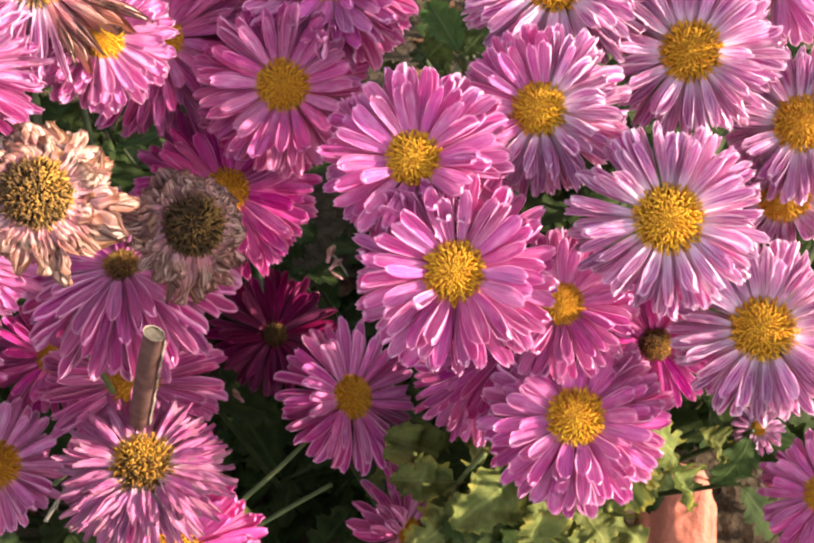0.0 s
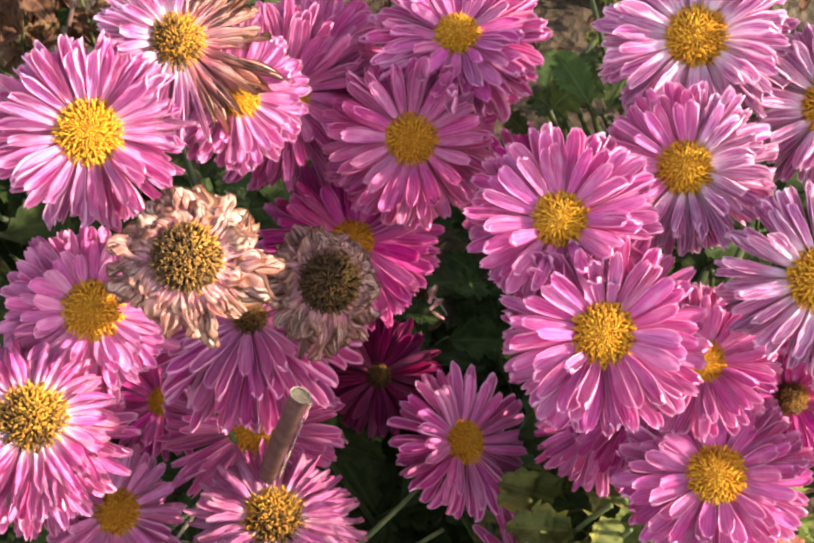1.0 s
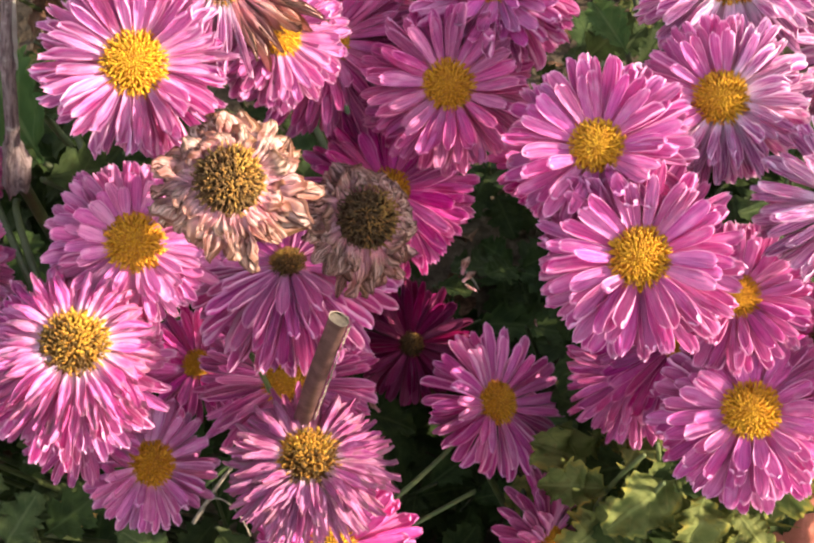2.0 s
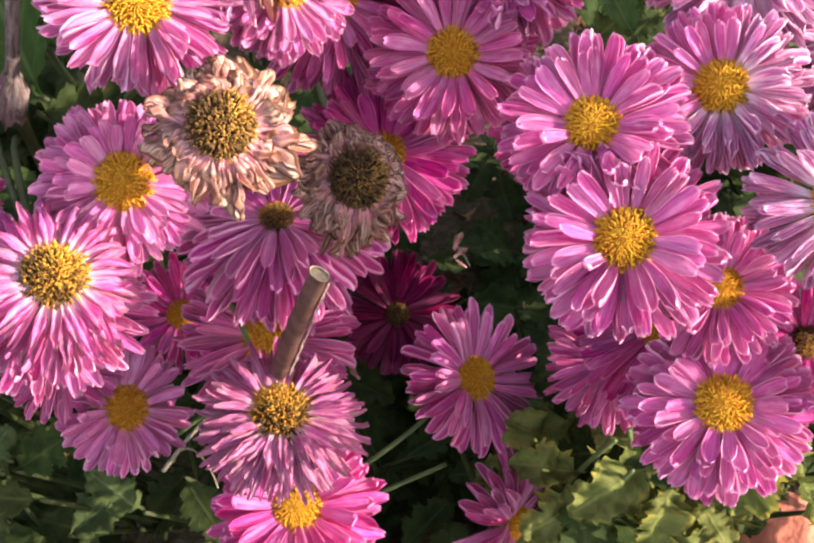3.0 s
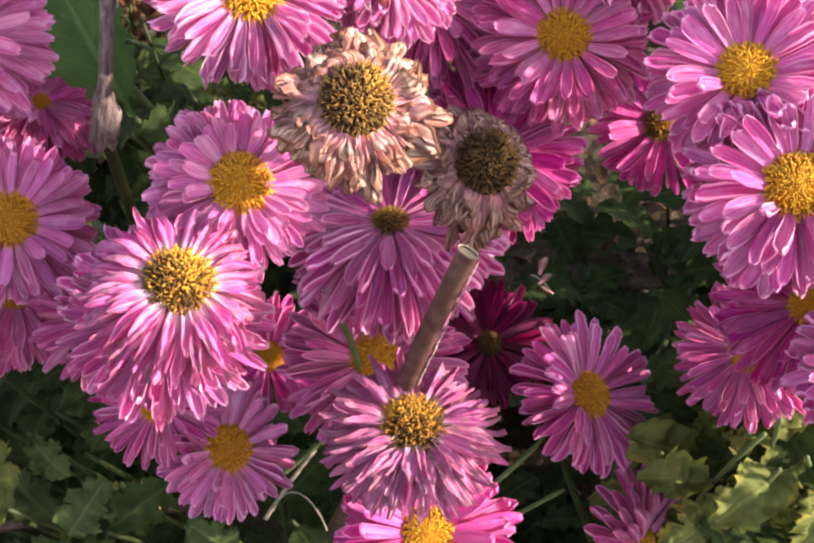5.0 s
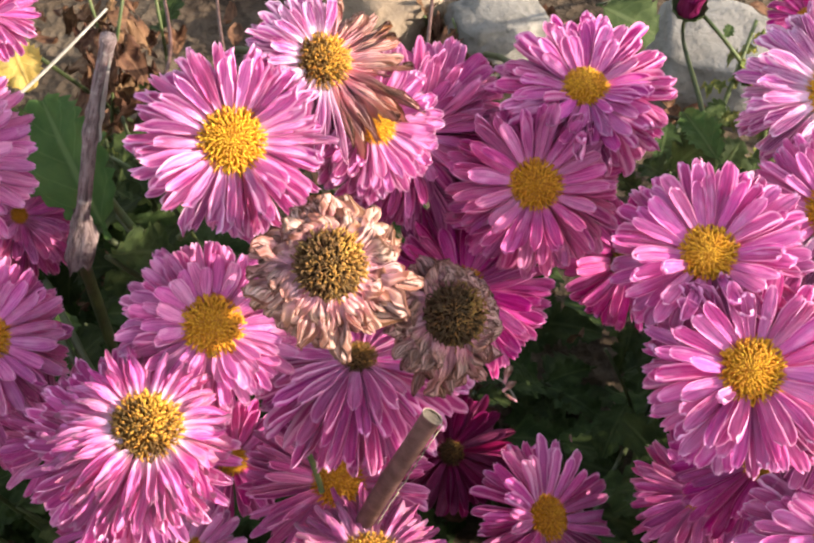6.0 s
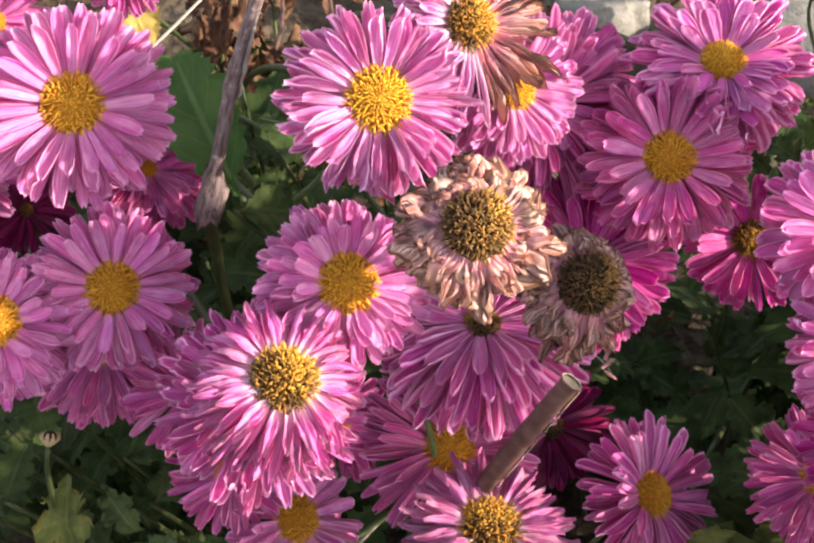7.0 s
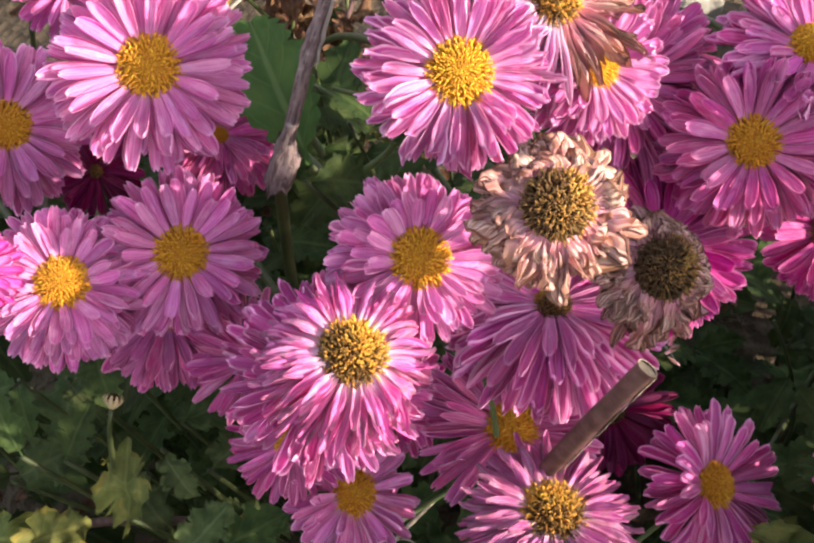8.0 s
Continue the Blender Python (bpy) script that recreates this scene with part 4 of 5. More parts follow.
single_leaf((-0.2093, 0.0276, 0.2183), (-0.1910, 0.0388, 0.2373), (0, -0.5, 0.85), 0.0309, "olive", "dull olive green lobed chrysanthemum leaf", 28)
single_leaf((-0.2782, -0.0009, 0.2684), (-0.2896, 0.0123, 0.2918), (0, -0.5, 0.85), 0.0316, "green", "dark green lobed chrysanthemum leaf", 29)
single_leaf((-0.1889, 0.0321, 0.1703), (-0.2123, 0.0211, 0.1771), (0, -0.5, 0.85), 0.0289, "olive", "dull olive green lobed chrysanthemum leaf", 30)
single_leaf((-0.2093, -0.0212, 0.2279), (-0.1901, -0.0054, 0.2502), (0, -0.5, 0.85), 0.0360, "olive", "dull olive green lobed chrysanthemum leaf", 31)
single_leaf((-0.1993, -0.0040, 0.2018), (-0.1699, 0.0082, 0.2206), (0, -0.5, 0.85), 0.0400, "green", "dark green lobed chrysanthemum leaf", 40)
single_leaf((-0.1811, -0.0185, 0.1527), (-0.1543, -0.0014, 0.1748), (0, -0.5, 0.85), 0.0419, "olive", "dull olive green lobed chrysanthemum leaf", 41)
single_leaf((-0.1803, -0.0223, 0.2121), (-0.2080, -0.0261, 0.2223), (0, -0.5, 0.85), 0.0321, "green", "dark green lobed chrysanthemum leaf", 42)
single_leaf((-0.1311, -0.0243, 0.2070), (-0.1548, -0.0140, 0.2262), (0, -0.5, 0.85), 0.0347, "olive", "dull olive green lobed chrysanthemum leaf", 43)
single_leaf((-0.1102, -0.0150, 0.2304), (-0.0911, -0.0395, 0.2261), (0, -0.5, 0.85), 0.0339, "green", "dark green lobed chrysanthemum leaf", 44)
single_leaf((-0.2534, 0.2702, 0.3241), (-0.2409, 0.2437, 0.3155), (0, -0.5, 0.85), 0.0330, "yellow", "yellowed fallen leaf caught among stems", 60)
single_leaf((0.1168, 0.5898, 0.0994), (0.1654, 0.5731, 0.0862), (0, -0.5, 0.85), 0.0573, "round", "broad green leaf of a low weed", 61)
single_leaf((-0.1252, 0.5480, 0.0420), (-0.0779, 0.5310, 0.0313), (0, -0.5, 0.85), 0.0555, "round", "broad green leaf of a low weed", 62)
single_leaf((0.0836, 0.1478, 0.3538), (0.0761, 0.1690, 0.3579), (0, -0.5, 0.85), 0.0247, "green", "dark green lobed chrysanthemum leaf", 63)
single_leaf((0.0907, 0.1426, 0.3497), (0.1065, 0.1663, 0.3556), (0, -0.5, 0.85), 0.0314, "green", "dark green lobed chrysanthemum leaf", 64)
single_leaf((0.0724, 0.1251, 0.3614), (0.0632, 0.1351, 0.3694), (0, -0.5, 0.85), 0.0171, "green", "dark green lobed chrysanthemum leaf", 65)
single_leaf((0.0626, 0.1347, 0.3716), (0.0695, 0.1582, 0.3745), (0, -0.5, 0.85), 0.0266, "green", "dark green lobed chrysanthemum leaf", 70)
single_leaf((0.0694, 0.1205, 0.3742), (0.0563, 0.1387, 0.3743), (0, -0.5, 0.85), 0.0242, "green", "dark green lobed chrysanthemum leaf", 71)
single_leaf((0.0756, 0.1323, 0.3698), (0.0897, 0.1447, 0.3773), (0, -0.5, 0.85), 0.0219, "green", "dark green lobed chrysanthemum leaf", 72)
single_leaf((0.0529, 0.1093, 0.3793), (0.0430, 0.1186, 0.3855), (0, -0.5, 0.85), 0.0161, "green", "dark green lobed chrysanthemum leaf", 73)

single_leaf((0.0950, 0.0640, 0.140), (0.1040, 0.0560, 0.146), (0.3, -0.3, 0.9), 0.0150, "dry", "curled pinkish brown dead leaf", 80)
single_leaf((0.0990, 0.0520, 0.140), (0.1070, 0.0600, 0.146), (0.3, -0.3, 0.9), 0.0130, "yellow", "small yellowed leaf among dark ones", 81)
single_leaf((0.0740, 0.0760, 0.142), (0.0880, 0.0830, 0.146), (0.3, -0.3, 0.9), 0.0240, "light", "crumpled chrysanthemum leaf in sunlit pale yellow-green", 82)
single_leaf((-0.1960, 0.0120, 0.205), (-0.1800, 0.0060, 0.202), (0.2, -0.4, 0.9), 0.0220, "yellow", "small yellowed leaf among dark ones", 83)
single_leaf((-0.3080, -0.0260, 0.230), (-0.2740, -0.0230, 0.236), (0, -0.5, 0.85), 0.0420, "light", "crumpled chrysanthemum leaf in sunlit pale yellow-green", 84)
single_leaf((0.1560, -0.0200, 0.275), (0.1760, -0.0290, 0.258), (0.4, -0.2, 0.8), 0.0330, "light", "crumpled chrysanthemum leaf in sunlit pale yellow-green", 85)
single_leaf((0.1250, -0.0380, 0.262), (0.1060, -0.0600, 0.250), (0.3, -0.3, 0.8), 0.0380, "light", "crumpled chrysanthemum leaf in sunlit pale yellow-green", 86)
single_leaf((0.0676, -0.0191, 0.2500), (0.0869, -0.0128, 0.2500), (0.4, -0.3, 0.8), 0.036, "light", "crumpled chrysanthemum leaf in sunlit pale yellow-green", 90)
single_leaf((0.0849, -0.0321, 0.2500), (0.1026, -0.0186, 0.2500), (0.4, -0.3, 0.8), 0.036, "light", "crumpled chrysanthemum leaf in sunlit pale yellow-green", 91)
single_leaf((0.1251, -0.0302, 0.2450), (0.1392, -0.0195, 0.2400), (0.4, -0.3, 0.8), 0.036, "light", "crumpled chrysanthemum leaf in sunlit pale yellow-green", 92)
single_leaf((0.1784, 0.0081, 0.2000), (0.1668, 0.0058, 0.1900), (0.4, -0.3, 0.8), 0.036, "light", "crumpled chrysanthemum leaf in sunlit pale yellow-green", 93)
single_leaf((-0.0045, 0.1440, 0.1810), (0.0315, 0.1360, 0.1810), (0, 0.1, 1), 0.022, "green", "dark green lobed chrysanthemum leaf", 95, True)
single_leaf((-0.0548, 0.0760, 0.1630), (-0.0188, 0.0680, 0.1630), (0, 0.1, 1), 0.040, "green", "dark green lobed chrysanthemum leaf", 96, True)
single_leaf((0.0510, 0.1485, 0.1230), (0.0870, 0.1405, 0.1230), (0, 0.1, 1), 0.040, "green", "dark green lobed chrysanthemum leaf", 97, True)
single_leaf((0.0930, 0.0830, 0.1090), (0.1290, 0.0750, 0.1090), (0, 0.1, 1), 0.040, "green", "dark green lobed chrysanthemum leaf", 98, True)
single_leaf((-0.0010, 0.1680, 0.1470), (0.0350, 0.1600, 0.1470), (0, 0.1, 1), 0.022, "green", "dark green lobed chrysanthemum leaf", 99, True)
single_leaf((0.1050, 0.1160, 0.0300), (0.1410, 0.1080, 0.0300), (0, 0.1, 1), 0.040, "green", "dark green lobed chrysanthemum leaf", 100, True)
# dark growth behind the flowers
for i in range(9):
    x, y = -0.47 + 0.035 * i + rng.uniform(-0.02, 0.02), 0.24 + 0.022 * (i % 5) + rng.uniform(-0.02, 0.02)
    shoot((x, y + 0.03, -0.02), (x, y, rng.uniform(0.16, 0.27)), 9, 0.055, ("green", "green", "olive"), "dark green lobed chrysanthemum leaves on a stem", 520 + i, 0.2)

# ---------------------------------------------------------------- cut stalks
def axes_round(d):
    """Two directions across d: one to the east, one up towards the viewer's side."""
    east = (Vector((1, 0, 0)) - d * d.x).normalized()
    return east, east.cross(d)


def woody_tube(line, radius, sides, seed, square=0.0):
    """A stalk's skin along a line of points: radius(s) gives its girth, with a fluted, slightly square section."""
    verts, uvs, faces = [], [], []
    n = len(line)
    for i, p in enumerate(line):
        s = i / (n - 1)
        d = (line[min(i + 1, n - 1)] - line[max(i - 1, 0)]).normalized()
        east, front = axes_round(d)
        for j in range(sides):
            w = 2 * math.pi * j / sides
            k = 1 + square * math.cos(4 * w + 0.6) + 0.04 * math.sin(7 * w + seed) + 0.03 * math.sin(s * 40 + j * 1.7 + seed)
            verts.append(p + (east * math.cos(w) + front * math.sin(w)) * radius(s) * k)
            uvs.append((j / sides, s))
    for i in range(n - 1):
        for j in range(sides):
            t = (j + 1) % sides
            faces.append((i * sides + j, i * sides + t, (i + 1) * sides + t, (i + 1) * sides + j))
    faces.append(tuple(range(sides))[::-1])
    return verts, faces, uvs


def cut_stalk(foot, top, r0, r1, label):
    """A brown woody stalk cut off at a slant: bark, a pale rim round grey pith, and a torn strip of bast down one edge."""
    rng = random.Random(4)
    a, b = Vector(foot), Vector(top)
    d = (b - a).normalized()
    east, front = axes_round(d)
    ob = thing("cut_stalk", Matrix.Translation(a), label, "stalk")
    sides, n = 16, 60
    line = [(b - a) * (i / n) + east * 0.0005 * math.sin(i * 0.21) for i in range(n + 1)]
    v, f, t = woody_tube(line, lambda s: r0 + (r1 - r0) * s, sides, 1.0, 0.05)
    slant = lambda q: d * (-0.75 * q.dot((east * 0.6 - front * 0.8).normalized()))
    for i in range(len(v) - sides, len(v)):
        q = v[i] - (b - a)
        v[i] = v[i] + slant(q)
    part("bark", mesh_of("bark", v, f, STEM_BROWN, t), ob)
    rim, inner, pith = [], [], []
    for j in range(sides):
        w = 2 * math.pi * j / sides
        q = east * math.cos(w) + front * math.sin(w)
        q0, q1 = q * r1 * rng.uniform(1.0, 1.08), q * r1 * rng.uniform(0.86, 0.95)
        rim.append((b - a) + q0 + slant(q0) + d * rng.uniform(0.0002, 0.0009))
        inner.append((b - a) + q1 + slant(q1) + d * rng.uniform(0.0, 0.0004))
        q2 = q * r1 * 0.93
        pith.append((b - a) + q2 + slant(q2) - d * (0.0004 + 0.0005 * rng.random()))
    faces = [(j, (j + 1) % sides, sides + (j + 1) % sides, sides + j) for j in range(sides)]
    part("cut_rim", mesh_of("cut_rim", rim + inner, faces, BAST), ob, label="pale splintered rim of the cut")
    mid = (b - a) - d * 0.0010
    part("pith", mesh_of("pith", pith + [mid], [(j, (j + 1) % sides, sides) for j in range(sides)], CUT_WOOD), ob, label="grey spongy pith")
    verts, uvs = [], []
    for i in range(90):
        s = 0.40 + 0.595 * i / 89
        c = (b - a) * s + (east * 0.97 + front * 0.25).normalized() * (r0 + (r1 - r0) * s) * 1.02
        wide = 0.0005 + 0.0005 * abs(math.sin(i * 0.9) * math.sin(i * 0.37)) + 0.0003 * rng.random()
        lift = (east * 0.9 + front * 0.4) * 0.0004 * rng.random()
        out = front * 0.8 - east * 0.3
        for g in (-1.0, 0.0, 1.0):
            verts.append(c + out * wide * g + lift + (east + front * 0.4) * 0.0004 * (1 - abs(g)))
            uvs.append((g * 0.5 + 0.5, s))
    part("torn_bast", mesh_of("torn_bast", verts, grid_faces(90, 3), BAST, uvs), ob, label="pale frayed strip along the bark")
    return ob


def dry_stalk(root, foot, top, r0, r1, label):
    """A weathered stalk with nodes, a torn papery sheath at its foot, and the dark stem below that bears it."""
    rng = random.Random(9)
    a, b = Vector(foot), Vector(top)
    d = (b - a).normalized()
    east, front = axes_round(d)
    ob = thing("dry_stalk", Matrix.Translation(a), label, "stalk")
    n, sides = 60, 12
    line = [(b - a) * (i / n) + east * 0.0006 * math.sin(i * 0.12) for i in range(n + 1)]

    def girth(s):
        r = r0 + (r1 - r0) * s
        for c, w, e in ((0.24, 0.0004, 0.012), (0.62, 0.0009, 0.03), (0.70, 0.0006, 0.02), (0.99, 0.0005, 0.02)):
            r += w * math.exp(-(((s - c) / e) ** 2))
        return r

    v, f, t = woody_tube(line, girth, sides, 2.0)
    f.append(tuple(n * sides + j for j in range(sides)))
    part("bark", mesh_of("bark", v, f, BARK_GREY, t), ob)
    verts, uvs = [], []
    rows, cols = 12, 21
    for i in range(rows):
        q = i / (rows - 1)
        for j in range(cols):
            phi = -2.7 + 5.4 * j / (cols - 1)
            reach = 0.030 * (0.62 + 0.34 * math.cos(phi - 1.5) + 0.08 * math.sin(5 * phi) + 0.05 * math.sin(13 * phi))
            flap = 0.0052 * max(0.0, math.cos((phi - 0.25) * 1.3)) ** 2.5 * min(1.0, q * 2.2) * (1.0 - 0.25 * q)
            flare = 0.0007 * q + flap
            r = girth(0.24) * 1.05 + flare + 0.00025 * math.sin(q * 17 + phi * 4)
            verts.append(line[0] + (b - a) * 0.245 - d * reach * q + (east * math.cos(phi) + front * math.sin(phi)) * r)
            uvs.append((j / (cols - 1) * 1.5, q * 0.3))
    part("sheath", mesh_of("sheath", verts, grid_faces(rows, cols), BARK_GREY, uvs), ob, label="torn papery grey sheath")
    peel, uvs = [], []
    for i in range(24):
        s = 0.60 + 0.34 * i / 23
        c = (b - a) * s + (east * 0.8 + front * 0.6) * girth(s) * 1.12
        for g in (-1.0, 0.0, 1.0):
            peel.append(c + (front * 0.8 - east * 0.6) * g * 0.0012 * math.sin(math.pi * (0.06 + 0.9 * i / 23)) + (east + front) * 0.0003 * (1 - abs(g)) * (1 + math.sin(i)))
            uvs.append((g * 0.5 + 0.5, s))
    part("peeling_bark", mesh_of("peeling_bark", peel, grid_faces(24, 3), STRAW, uvs), ob, label="pale peeling strip of bark")
    low = bezier((b - a) * 0.12, -d * 0.02 + Vector((0, 0.02, -0.03)), Vector(root) - a + Vector((0, 0, 0.12)), Vector(root) - a, 16)
    v, f, t = tube(low, [0.0026] * 17, 9)
    part("lower_stem", mesh_of("lower_stem", v, f, STEM_SHADED, t), ob, label="dark stem below the sheath")
    return ob


CUT_WOOD = stem_material("cut_wood", (0.05, 0.038, 0.028), (0.13, 0.105, 0.08), 500.0)
BAST = stem_material("bast", (0.17, 0.135, 0.10), (0.34, 0.28, 0.22), 400.0, 0.85)


def bare_stem(points, r0, r1, name, label, material):
    """A thin leafless stem along points, foot first."""
    a = Vector(points[0])
    line = bezier(*[Vector(p) - a for p in points], 14)
    v, f, t = tube(line, [r0 + (r1 - r0) * i / 14 for i in range(15)], 7)
    ob = new(name, mesh_of(name, v, f, material, t))
    ob.matrix_basis = Matrix.Translation(a)
    return tagged(ob, label, "stem")


def bud(place, normal, size, petals, foot, label):
    """A closed flower bud: folded petals in a green cup, on its stem."""
    m = Matrix.Translation(place) @ facing(normal)
    ob = thing("flower_bud", m, label, "flower bud", "buds")
    rng = random.Random(int(size * 1e5))
    for ring in range(2):
        for i in range(9):
            local = pose(0, 0, 0, 0, 0, i * 40 + ring * 20) @ Matrix.Translation((size * 0.35, 0, -size * 0.2)) @ pose(0, 0, 0, 0, -(98 + 6 * ring), 0) @ Matrix.Diagonal((size * rng.uniform(0.8, 1.0), size * 0.5, size * 0.8, 1))
            part("petal", rng.choice(PETALS[petals]), ob, local)
    part("calyx", CALYX, ob, Matrix.Translation((0, 0, size * 0.15)) @ Matrix.Scale(size * 0.5, 4))
    inv = m.inverted()
    a = m @ Vector((0, 0, -size * 0.5))
    line = [inv @ p for p in bezier(a, m @ Vector((0, 0, -size * 2)), Vector(foot) * 0.4 + a * 0.6, Vector(foot), 10)]
    v, f, t = tube(line, [0.0008 + 0.00006 * i for i in range(11)], 7)
    part("stem", mesh_of("stem", v, f, STEM_SHADED, t), ob)
    return ob


def seed_head(place, normal, size, foot, label):
    """A dried head: a dark dome held by a cup of narrow cream bracts, on its stem."""
    m = Matrix.Translation(place) @ facing(normal)
    ob = thing("seed_head", m, label, "seed head", "buds")
    part("dome", core_mesh(CORE_DARK), ob, Matrix.Translation((0, 0, size * 0.45)) @ Matrix.Scale(size * 0.8, 4))
    verts, uvs = [], []
    for i in range(7):
        q = i / 6
        r, z = 0.12 + 0.98 * math.sin(0.5 * math.pi * min(1.0, q * 1.25)) - 0.25 * max(0.0, q - 0.75) / 0.25, -0.9 + 1.5 * q
        for g in (-1, 0, 1):
            verts.append((r * (1.03 - 0.03 * abs(g)), g * 0.24 * math.sin(math.pi * (0.25 + 0.62 * q)), z))
            uvs.append((g * 0.5 + 0.5, q))
    bract = mesh_of("bract", verts, grid_faces(7, 3), BRACT, uvs)
    for i in range(11):
        part("bract", bract, ob, pose(0, 0, 0, 0, 0, i * 360 / 11) @ Matrix.Scale(size, 4))
    inv = m.inverted()
    a = m @ Vector((0, 0, -size * 0.8))
    line = [inv @ p for p in bezier(a, m @ Vector((0, 0, -size * 4)), Vector(foot) * 0.4 + a * 0.6, Vector(foot), 10)]
    v, f, t = tube(line, [0.0009 + 0.00006 * i for i in range(11)], 7)
    part("stem", mesh_of("stem", v, f, STEM_SHADED, t), ob)
    return ob


BRACT = stem_material("dry_bract", (0.30, 0.20, 0.10), (0.46, 0.35, 0.20), 300.0, 0.8)


def bark_material():
    """Weathered stalk: dark and pale streaks along it."""
    k = Nodes("bark_grey")
    u = k.xyz(k.coord("UV"))
    n1 = k.noise(k.vec(k.math("MULTIPLY", u[0], 9.0), k.math("MULTIPLY", u[1], 7.0), 0.0), 1.4, 5.0, 0.7)
    n2 = k.noise(k.coord("Object"), 260.0, 3.0)
    c = k.mix(k.ramp(n1, 0.35, 0.62), (0.085, 0.055, 0.052), (0.25, 0.185, 0.175))
    c = k.mix(k.math("MULTIPLY", k.ramp(n2, 0.58, 0.75), 0.6), c, (0.42, 0.37, 0.33))
    k.bump(k.math("ADD", n1, n2), 0.8, 0.0015)
    return k.finish(c, 0.85, 0.15)


BARK_GREY = bark_material()
STRAW = stem_material("straw", (0.26, 0.23, 0.19), (0.38, 0.35, 0.30))
cut_stalk((-0.1412, 0.0271, -0.01), (-0.0349, -0.0271, 0.4304), 0.0050, 0.0034, "brown woody stalk cut off among the flowers, its edge frayed")
dry_stalk((-0.182, 0.125, -0.02), (-0.1730, 0.0762, 0.3747), (-0.1426, 0.0871, 0.4787), 0.0028, 0.0024, "dry grey-brown cut stalk with swollen nodes and a torn sheath")
bare_stem(((-0.0757, 0.0155, 0.3044), (-0.0779, 0.0187, 0.3183), (-0.0805, 0.0196, 0.3332), (-0.0857, 0.0230, 0.3451)), 0.0013, 0.0011, "green_stem", "thin grey-green bare stem", STEM_GREEN)
bare_stem(((-0.0299, -0.0087, 0.2342), (-0.0184, 0.0010, 0.2342), (-0.0068, 0.0108, 0.2342), (0.0072, 0.0250, 0.2370)), 0.0013, 0.001, "green_stem", "thin grey-green bare stem", STEM_GREEN)
bare_stem(((-0.0318, -0.0211, 0.2204), (-0.0178, -0.0124, 0.2197), (-0.0035, -0.0045, 0.2184), (0.0110, 0.0034, 0.2171)), 0.0012, 0.001, "green_stem", "thin grey-green bare stem", STEM_GREEN)
bare_stem(((-0.1168, 0.0047, 0.2328), (-0.1081, 0.0105, 0.2362), (-0.0971, 0.0153, 0.2449), (-0.0885, 0.0188, 0.2528)), 0.0012, 0.001, "green_stem", "thin grey-green bare stem", STEM_GREEN)
bare_stem(((-0.2146, 0.1531, 0.3845), (-0.2102, 0.1743, 0.3758), (-0.2057, 0.2085, 0.3645), (-0.1924, 0.2502, 0.3592)), 0.0009, 0.0007, "dry_grass", "pale dry grass stalk leaning over the plant", STRAW)
bare_stem(((-0.1803, 0.2810, 0.2815), (-0.1777, 0.3126, 0.2809), (-0.1851, 0.3376, 0.2752), (-0.1929, 0.3681, 0.2738)), 0.0014, 0.0011, "brown_twig", "brown bare twig behind the flowers", STEM_BROWN)
bare_stem(((-0.1502, 0.3170, 0.2588), (-0.1571, 0.3469, 0.2570), (-0.1623, 0.3726, 0.2518), (-0.1711, 0.4230, 0.2406)), 0.0012, 0.001, "brown_twig", "brown bare twig behind the flowers", STEM_BROWN)
bare_stem(((-0.0256, 0.4702, 0.1245), (-0.0300, 0.5043, 0.1259), (-0.0241, 0.5330, 0.1231), (-0.0228, 0.5754, 0.1311)), 0.0018, 0.0014, "brown_twig", "brown bare twig behind the flowers", STEM_BROWN)
bare_stem(((-0.3700, 0.0600, -0.02), (-0.3300, 0.0290, 0.148), (-0.2400, 0.0300, 0.152), (-0.1750, 0.0350, 0.146)), 0.0030, 0.0024, "brown_twig", "brown bare branch lying low among the leaves", STEM_BROWN)
bare_stem(((-0.1220, 0.0030, 0.205), (-0.1140, 0.0050, 0.232), (-0.1010, -0.0030, 0.236), (-0.0950, -0.0170, 0.224)), 0.0005, 0.0004, "dry_grass", "pale curled dry grass blade", BAST)
bare_stem(((-0.1240, -0.0060, 0.215), (-0.1160, 0.0010, 0.225), (-0.1080, 0.0090, 0.232), (-0.1000, 0.0170, 0.236)), 0.0011, 0.0008, "dry_grass", "short tan dry stem among the leaves", BAST)
bare_stem(((0.1000, 0.0880, 0.110), (0.1070, 0.0820, 0.118), (0.1140, 0.0770, 0.122), (0.1207, 0.0717, 0.122)), 0.0008, 0.0007, "dry_grass", "short pale broken twig on dark leaves", BAST)
bare_stem(((0.0120, 0.1760, 0.150), (0.0150, 0.1690, 0.158), (0.0190, 0.1600, 0.162), (0.0218, 0.1523, 0.162)), 0.0008, 0.0006, "dry_grass", "short pale broken twig on dark leaves", BAST)
seed_head((-0.2230, -0.0040, 0.3333), (0.1, 0.8, 0.6), 0.0038, (-0.2506, 0.0102, 0.2130), "small withered seed head with cream and brown striped bracts")
bud((0.0898, 0.2356, 0.3784), (0, -0.3, 1), 0.016, "red", (0.0977, 0.1830, 0.3434), "crimson bud opening on a green stem")


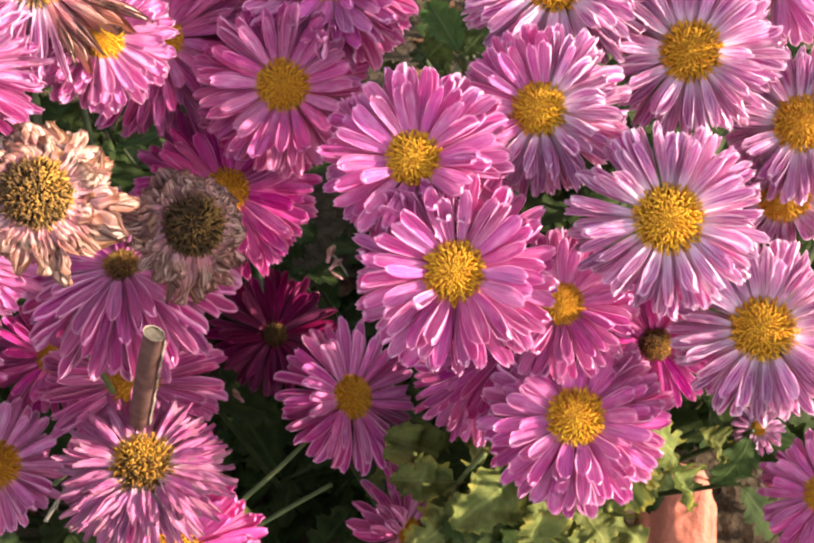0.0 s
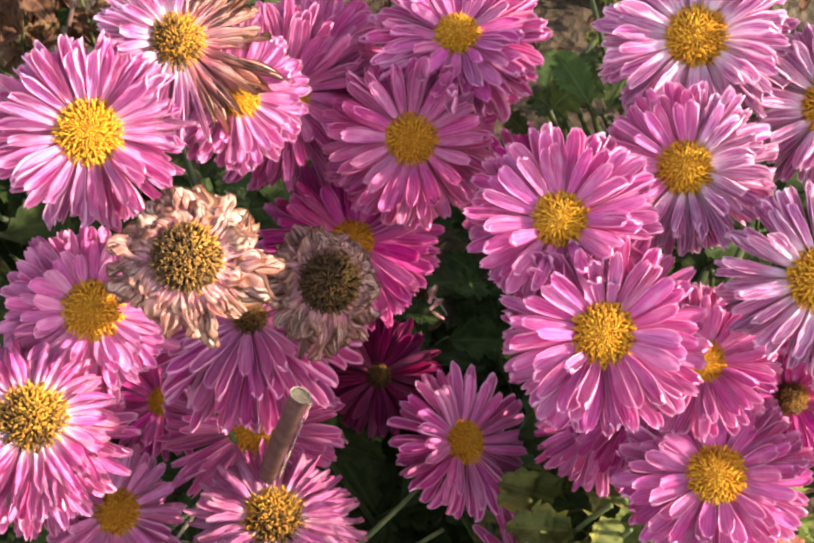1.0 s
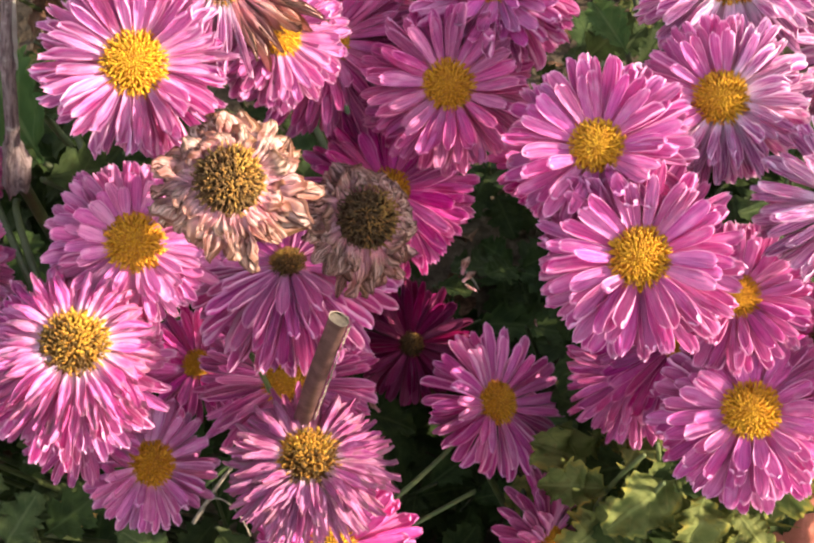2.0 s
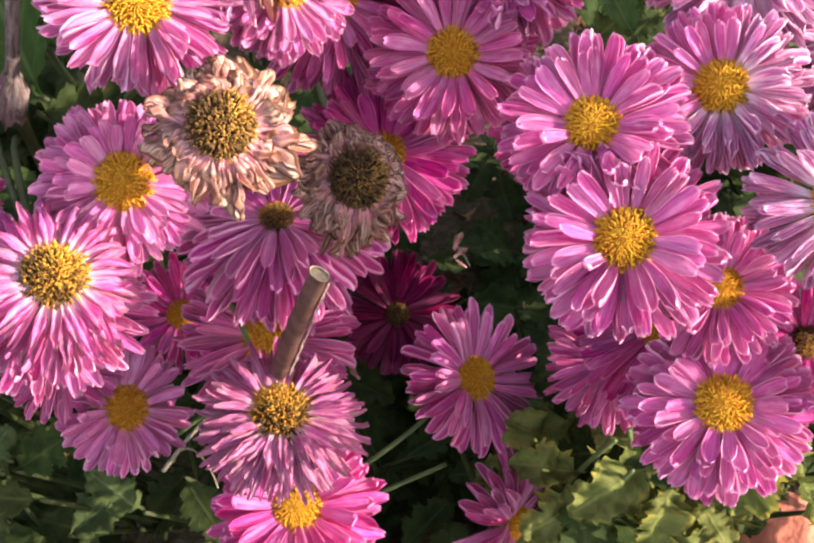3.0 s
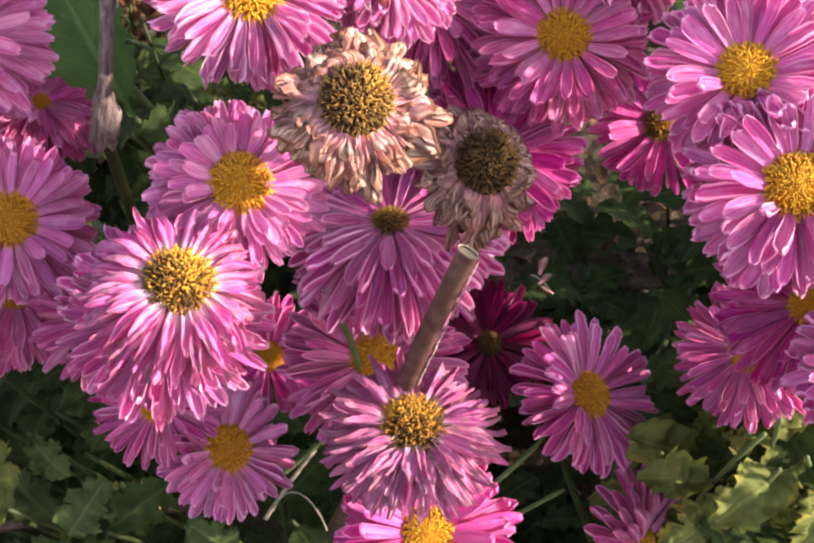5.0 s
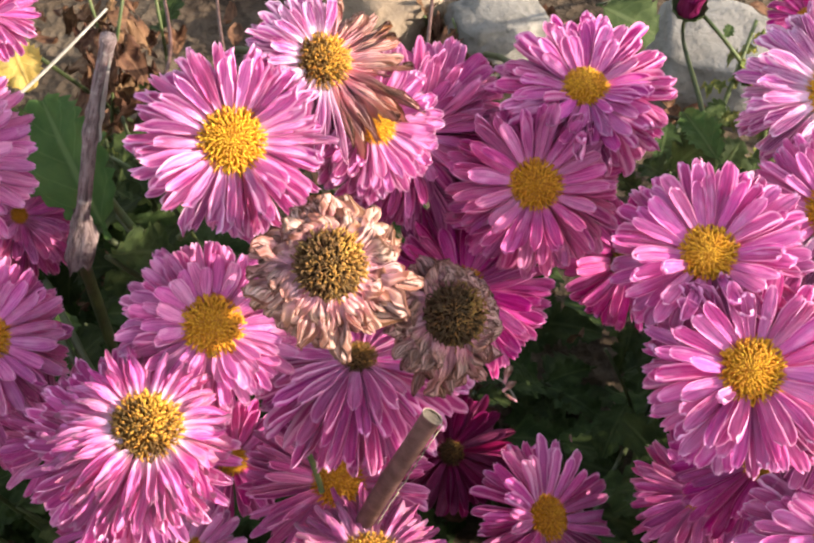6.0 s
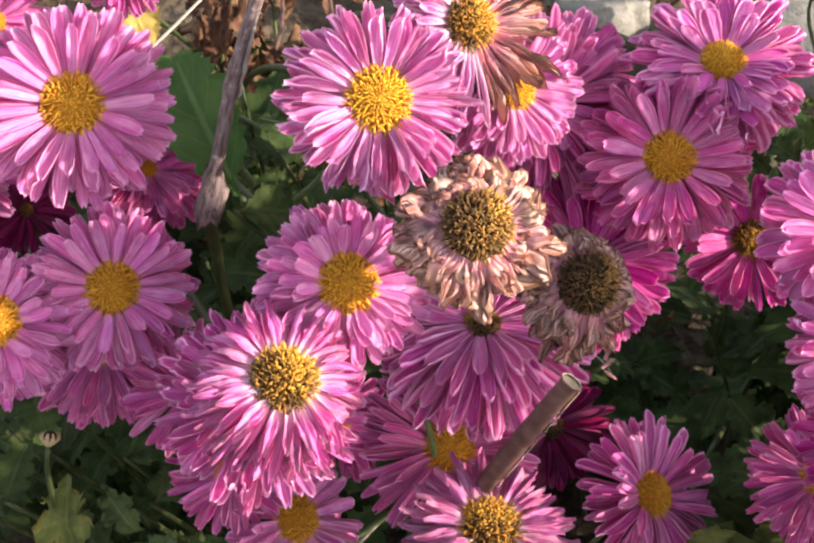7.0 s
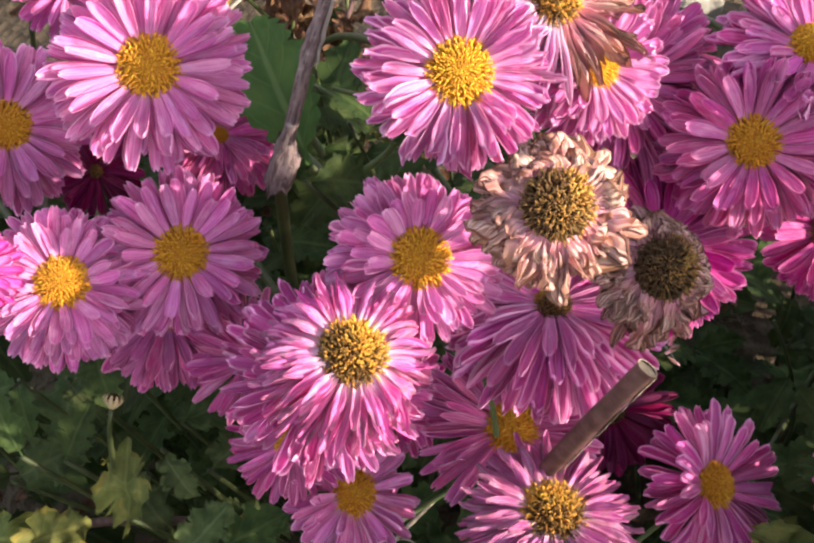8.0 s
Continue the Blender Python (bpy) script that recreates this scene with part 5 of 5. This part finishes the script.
# ---------------------------------------------------------------- background
def stone(place, size, turn, label, material, seed):
    bm = bmesh.new()
    bmesh.ops.create_icosphere(bm, subdivisions=4, radius=1)
    for v in bm.verts:
        p = v.co.copy()
        q = Vector([math.copysign(abs(c) ** 0.55, c) for c in p])
        k = 1 + 0.16 * noise.fractal(p * 1.6 + Vector((seed, 0, 0)), 0.7, 2.0, 4)
        v.co = Vector((q.x * size[0] * k, q.y * size[1] * k, q.z * size[2] * k))
    me = bpy.data.meshes.new("stone")
    bm.to_mesh(me)
    bm.free()
    me.materials.append(material)
    me.polygons.foreach_set("use_smooth", [True] * len(me.polygons))
    ob = new("stone", me)
    ob.matrix_basis = Matrix.Translation(place) @ pose(0, 0, 0, 0, 0, turn)
    return tagged(ob, label, "stone", "stones behind the plant")


def fallen_petal(place, turn, size, kind, label):
    """A shed, curled petal caught on the leaves below."""
    ob = new("fallen_petal", PETALS[kind][turn % 6])
    ob.matrix_basis = Matrix.Translation(place) @ pose(0, 0, 0, 20, -15, turn) @ Matrix.Diagonal((size, size * 0.35, size, 1))
    return tagged(ob, label, "petal", "shed petals")


stone((0.0400, 0.6420, 0.025), (0.045, 0.035, 0.03), 20, "pale grey rough stone on the soil", ROCK, 1)
stone((0.2320, 0.6070, 0.025), (0.056, 0.056, 0.04), -15, "pale grey rough stone on the soil", ROCK, 2)
stone((-0.0553, 0.6700, 0.022), (0.055, 0.034, 0.033), 40, "sandy brown stone on the soil", SANDSTONE, 4)
stone((-0.0463, 0.6136, -0.0349), (0.06, 0.05, 0.03), 70, "pale grey rough stone on the soil", ROCK, 5)
stone((0.2190, 0.0250, 0.0194), (0.026, 0.055, 0.02), -12, "worn reddish terracotta brick lying on the soil", TERRACOTTA, 3)
shoot((0.1305, 0.2179, 0.2816), (0.0968, 0.2316, 0.3753), 12, 0.018, ("green", "light"), "slender green shoot with small leaves", 900, 0.1)
shoot((0.1009, 0.1955, 0.3150), (0.1289, 0.2504, 0.3582), 14, 0.02, ("green", "light"), "slender green shoot with small leaves", 901, 0.1)
shoot((-0.1489, 0.1418, 0.3127), (-0.1591, 0.1352, 0.3713), 12, 0.016, ("light", "green"), "cluster of small pale green leaves", 902, 0.3)
shoot((-0.1605, 0.1159, 0.3500), (-0.1553, 0.1171, 0.3850), 16, 0.015, ("light", "olive"), "cluster of small pale green leaves", 906, 0.2)
shoot((0.0031, 0.6124, -0.02), (-0.0029, 0.6308, 0.0500), 14, 0.035, ("dry", "dry", "light"), "low dead plant with brown curled leaves beside stones", 907, 0.1)
shoot((-0.0369, 0.6436, -0.02), (-0.0285, 0.6329, 0.0500), 12, 0.035, ("dry", "dry", "green"), "low dead plant with brown curled leaves beside stones", 908, 0.1)
shoot((-0.2142, 0.2400, -0.02), (-0.2039, 0.3190, 0.3115), 40, 0.042, ("dry",), "dead plant with brown curled hanging leaves", 903, 0.3)
shoot((-0.2465, 0.2652, -0.02), (-0.2352, 0.3553, 0.2894), 34, 0.045, ("dry",), "dead plant with brown curled hanging leaves", 904, 0.3)
shoot((-0.2027, 0.2981, -0.02), (-0.1995, 0.3729, 0.2776), 28, 0.036, ("dry", "dry", "green"), "dead plant with brown curled hanging leaves", 905, 0.3)
fallen_petal((0.0115, 0.1394, 0.1985), 70, 0.012, "tan", "shed dry tan petal lying on dark leaves")
fallen_petal((0.0192, 0.1368, 0.1845), 150, 0.008, "tan", "shed dry tan petal lying on dark leaves")
fallen_petal((0.0119, 0.1440, 0.1837), 40, 0.01, "tan", "shed dry tan petal lying on dark leaves")
fallen_petal((0.0566, 0.1443, 0.1306), 100, 0.005, "tan", "shed dry tan petal lying on dark leaves")
fallen_petal((0.0812, 0.1448, 0.1294), 20, 0.005, "tan", "shed dry tan petal lying on dark leaves")
fallen_petal((0.0052, 0.1183, 0.1983), 80, 0.005, "tan", "shed dry tan petal lying on dark leaves")
fallen_petal((-0.0368, 0.0720, 0.1684), 130, 0.01, "tan", "shed dry tan petal lying on dark leaves")
fallen_petal((0.1190, 0.1072, 0.0345), 10, 0.014, "tan", "shed dry tan petal lying on dark leaves")
fallen_petal((0.1285, 0.1180, 0.0424), 80, 0.012, "tan", "shed dry tan petal lying on dark leaves")


def litter(count, seed):
    """Fallen dry leaves and bits on the soil, past counting."""
    rng = random.Random(seed)
    verts, faces, uvs = [], [], []
    for _ in range(count):
        x, y = rng.uniform(-1.0, 1.0), rng.uniform(-0.25, 1.7)
        m = Matrix.Translation((x, y, 0.006 + rng.random() * 0.02)) @ pose(0, 0, 0, rng.uniform(-40, 40), rng.uniform(-40, 40), rng.uniform(0, 360)) @ Matrix.Diagonal((rng.uniform(0.008, 0.026), rng.uniform(0.003, 0.010), 0.008, 1))
        base = len(verts)
        for i in range(5):
            for j in range(3):
                u, v = j - 1, i / 4
                verts.append(m @ Vector((v - 0.5, u * math.sin(math.pi * (0.1 + 0.8 * v)), 0.5 * u * u + 0.6 * math.sin(v * 4 + base))))
                uvs.append((j / 2, v))
        faces += [tuple(q + base for q in g) for g in grid_faces(5, 3)]
    return mesh_of("leaf_litter", verts, faces, LEAF_DRY, uvs)


tagged(new("leaf_litter", litter(1800, 3)), "brown fallen leaves scattered over the soil", "leaf litter", kind="stuff")
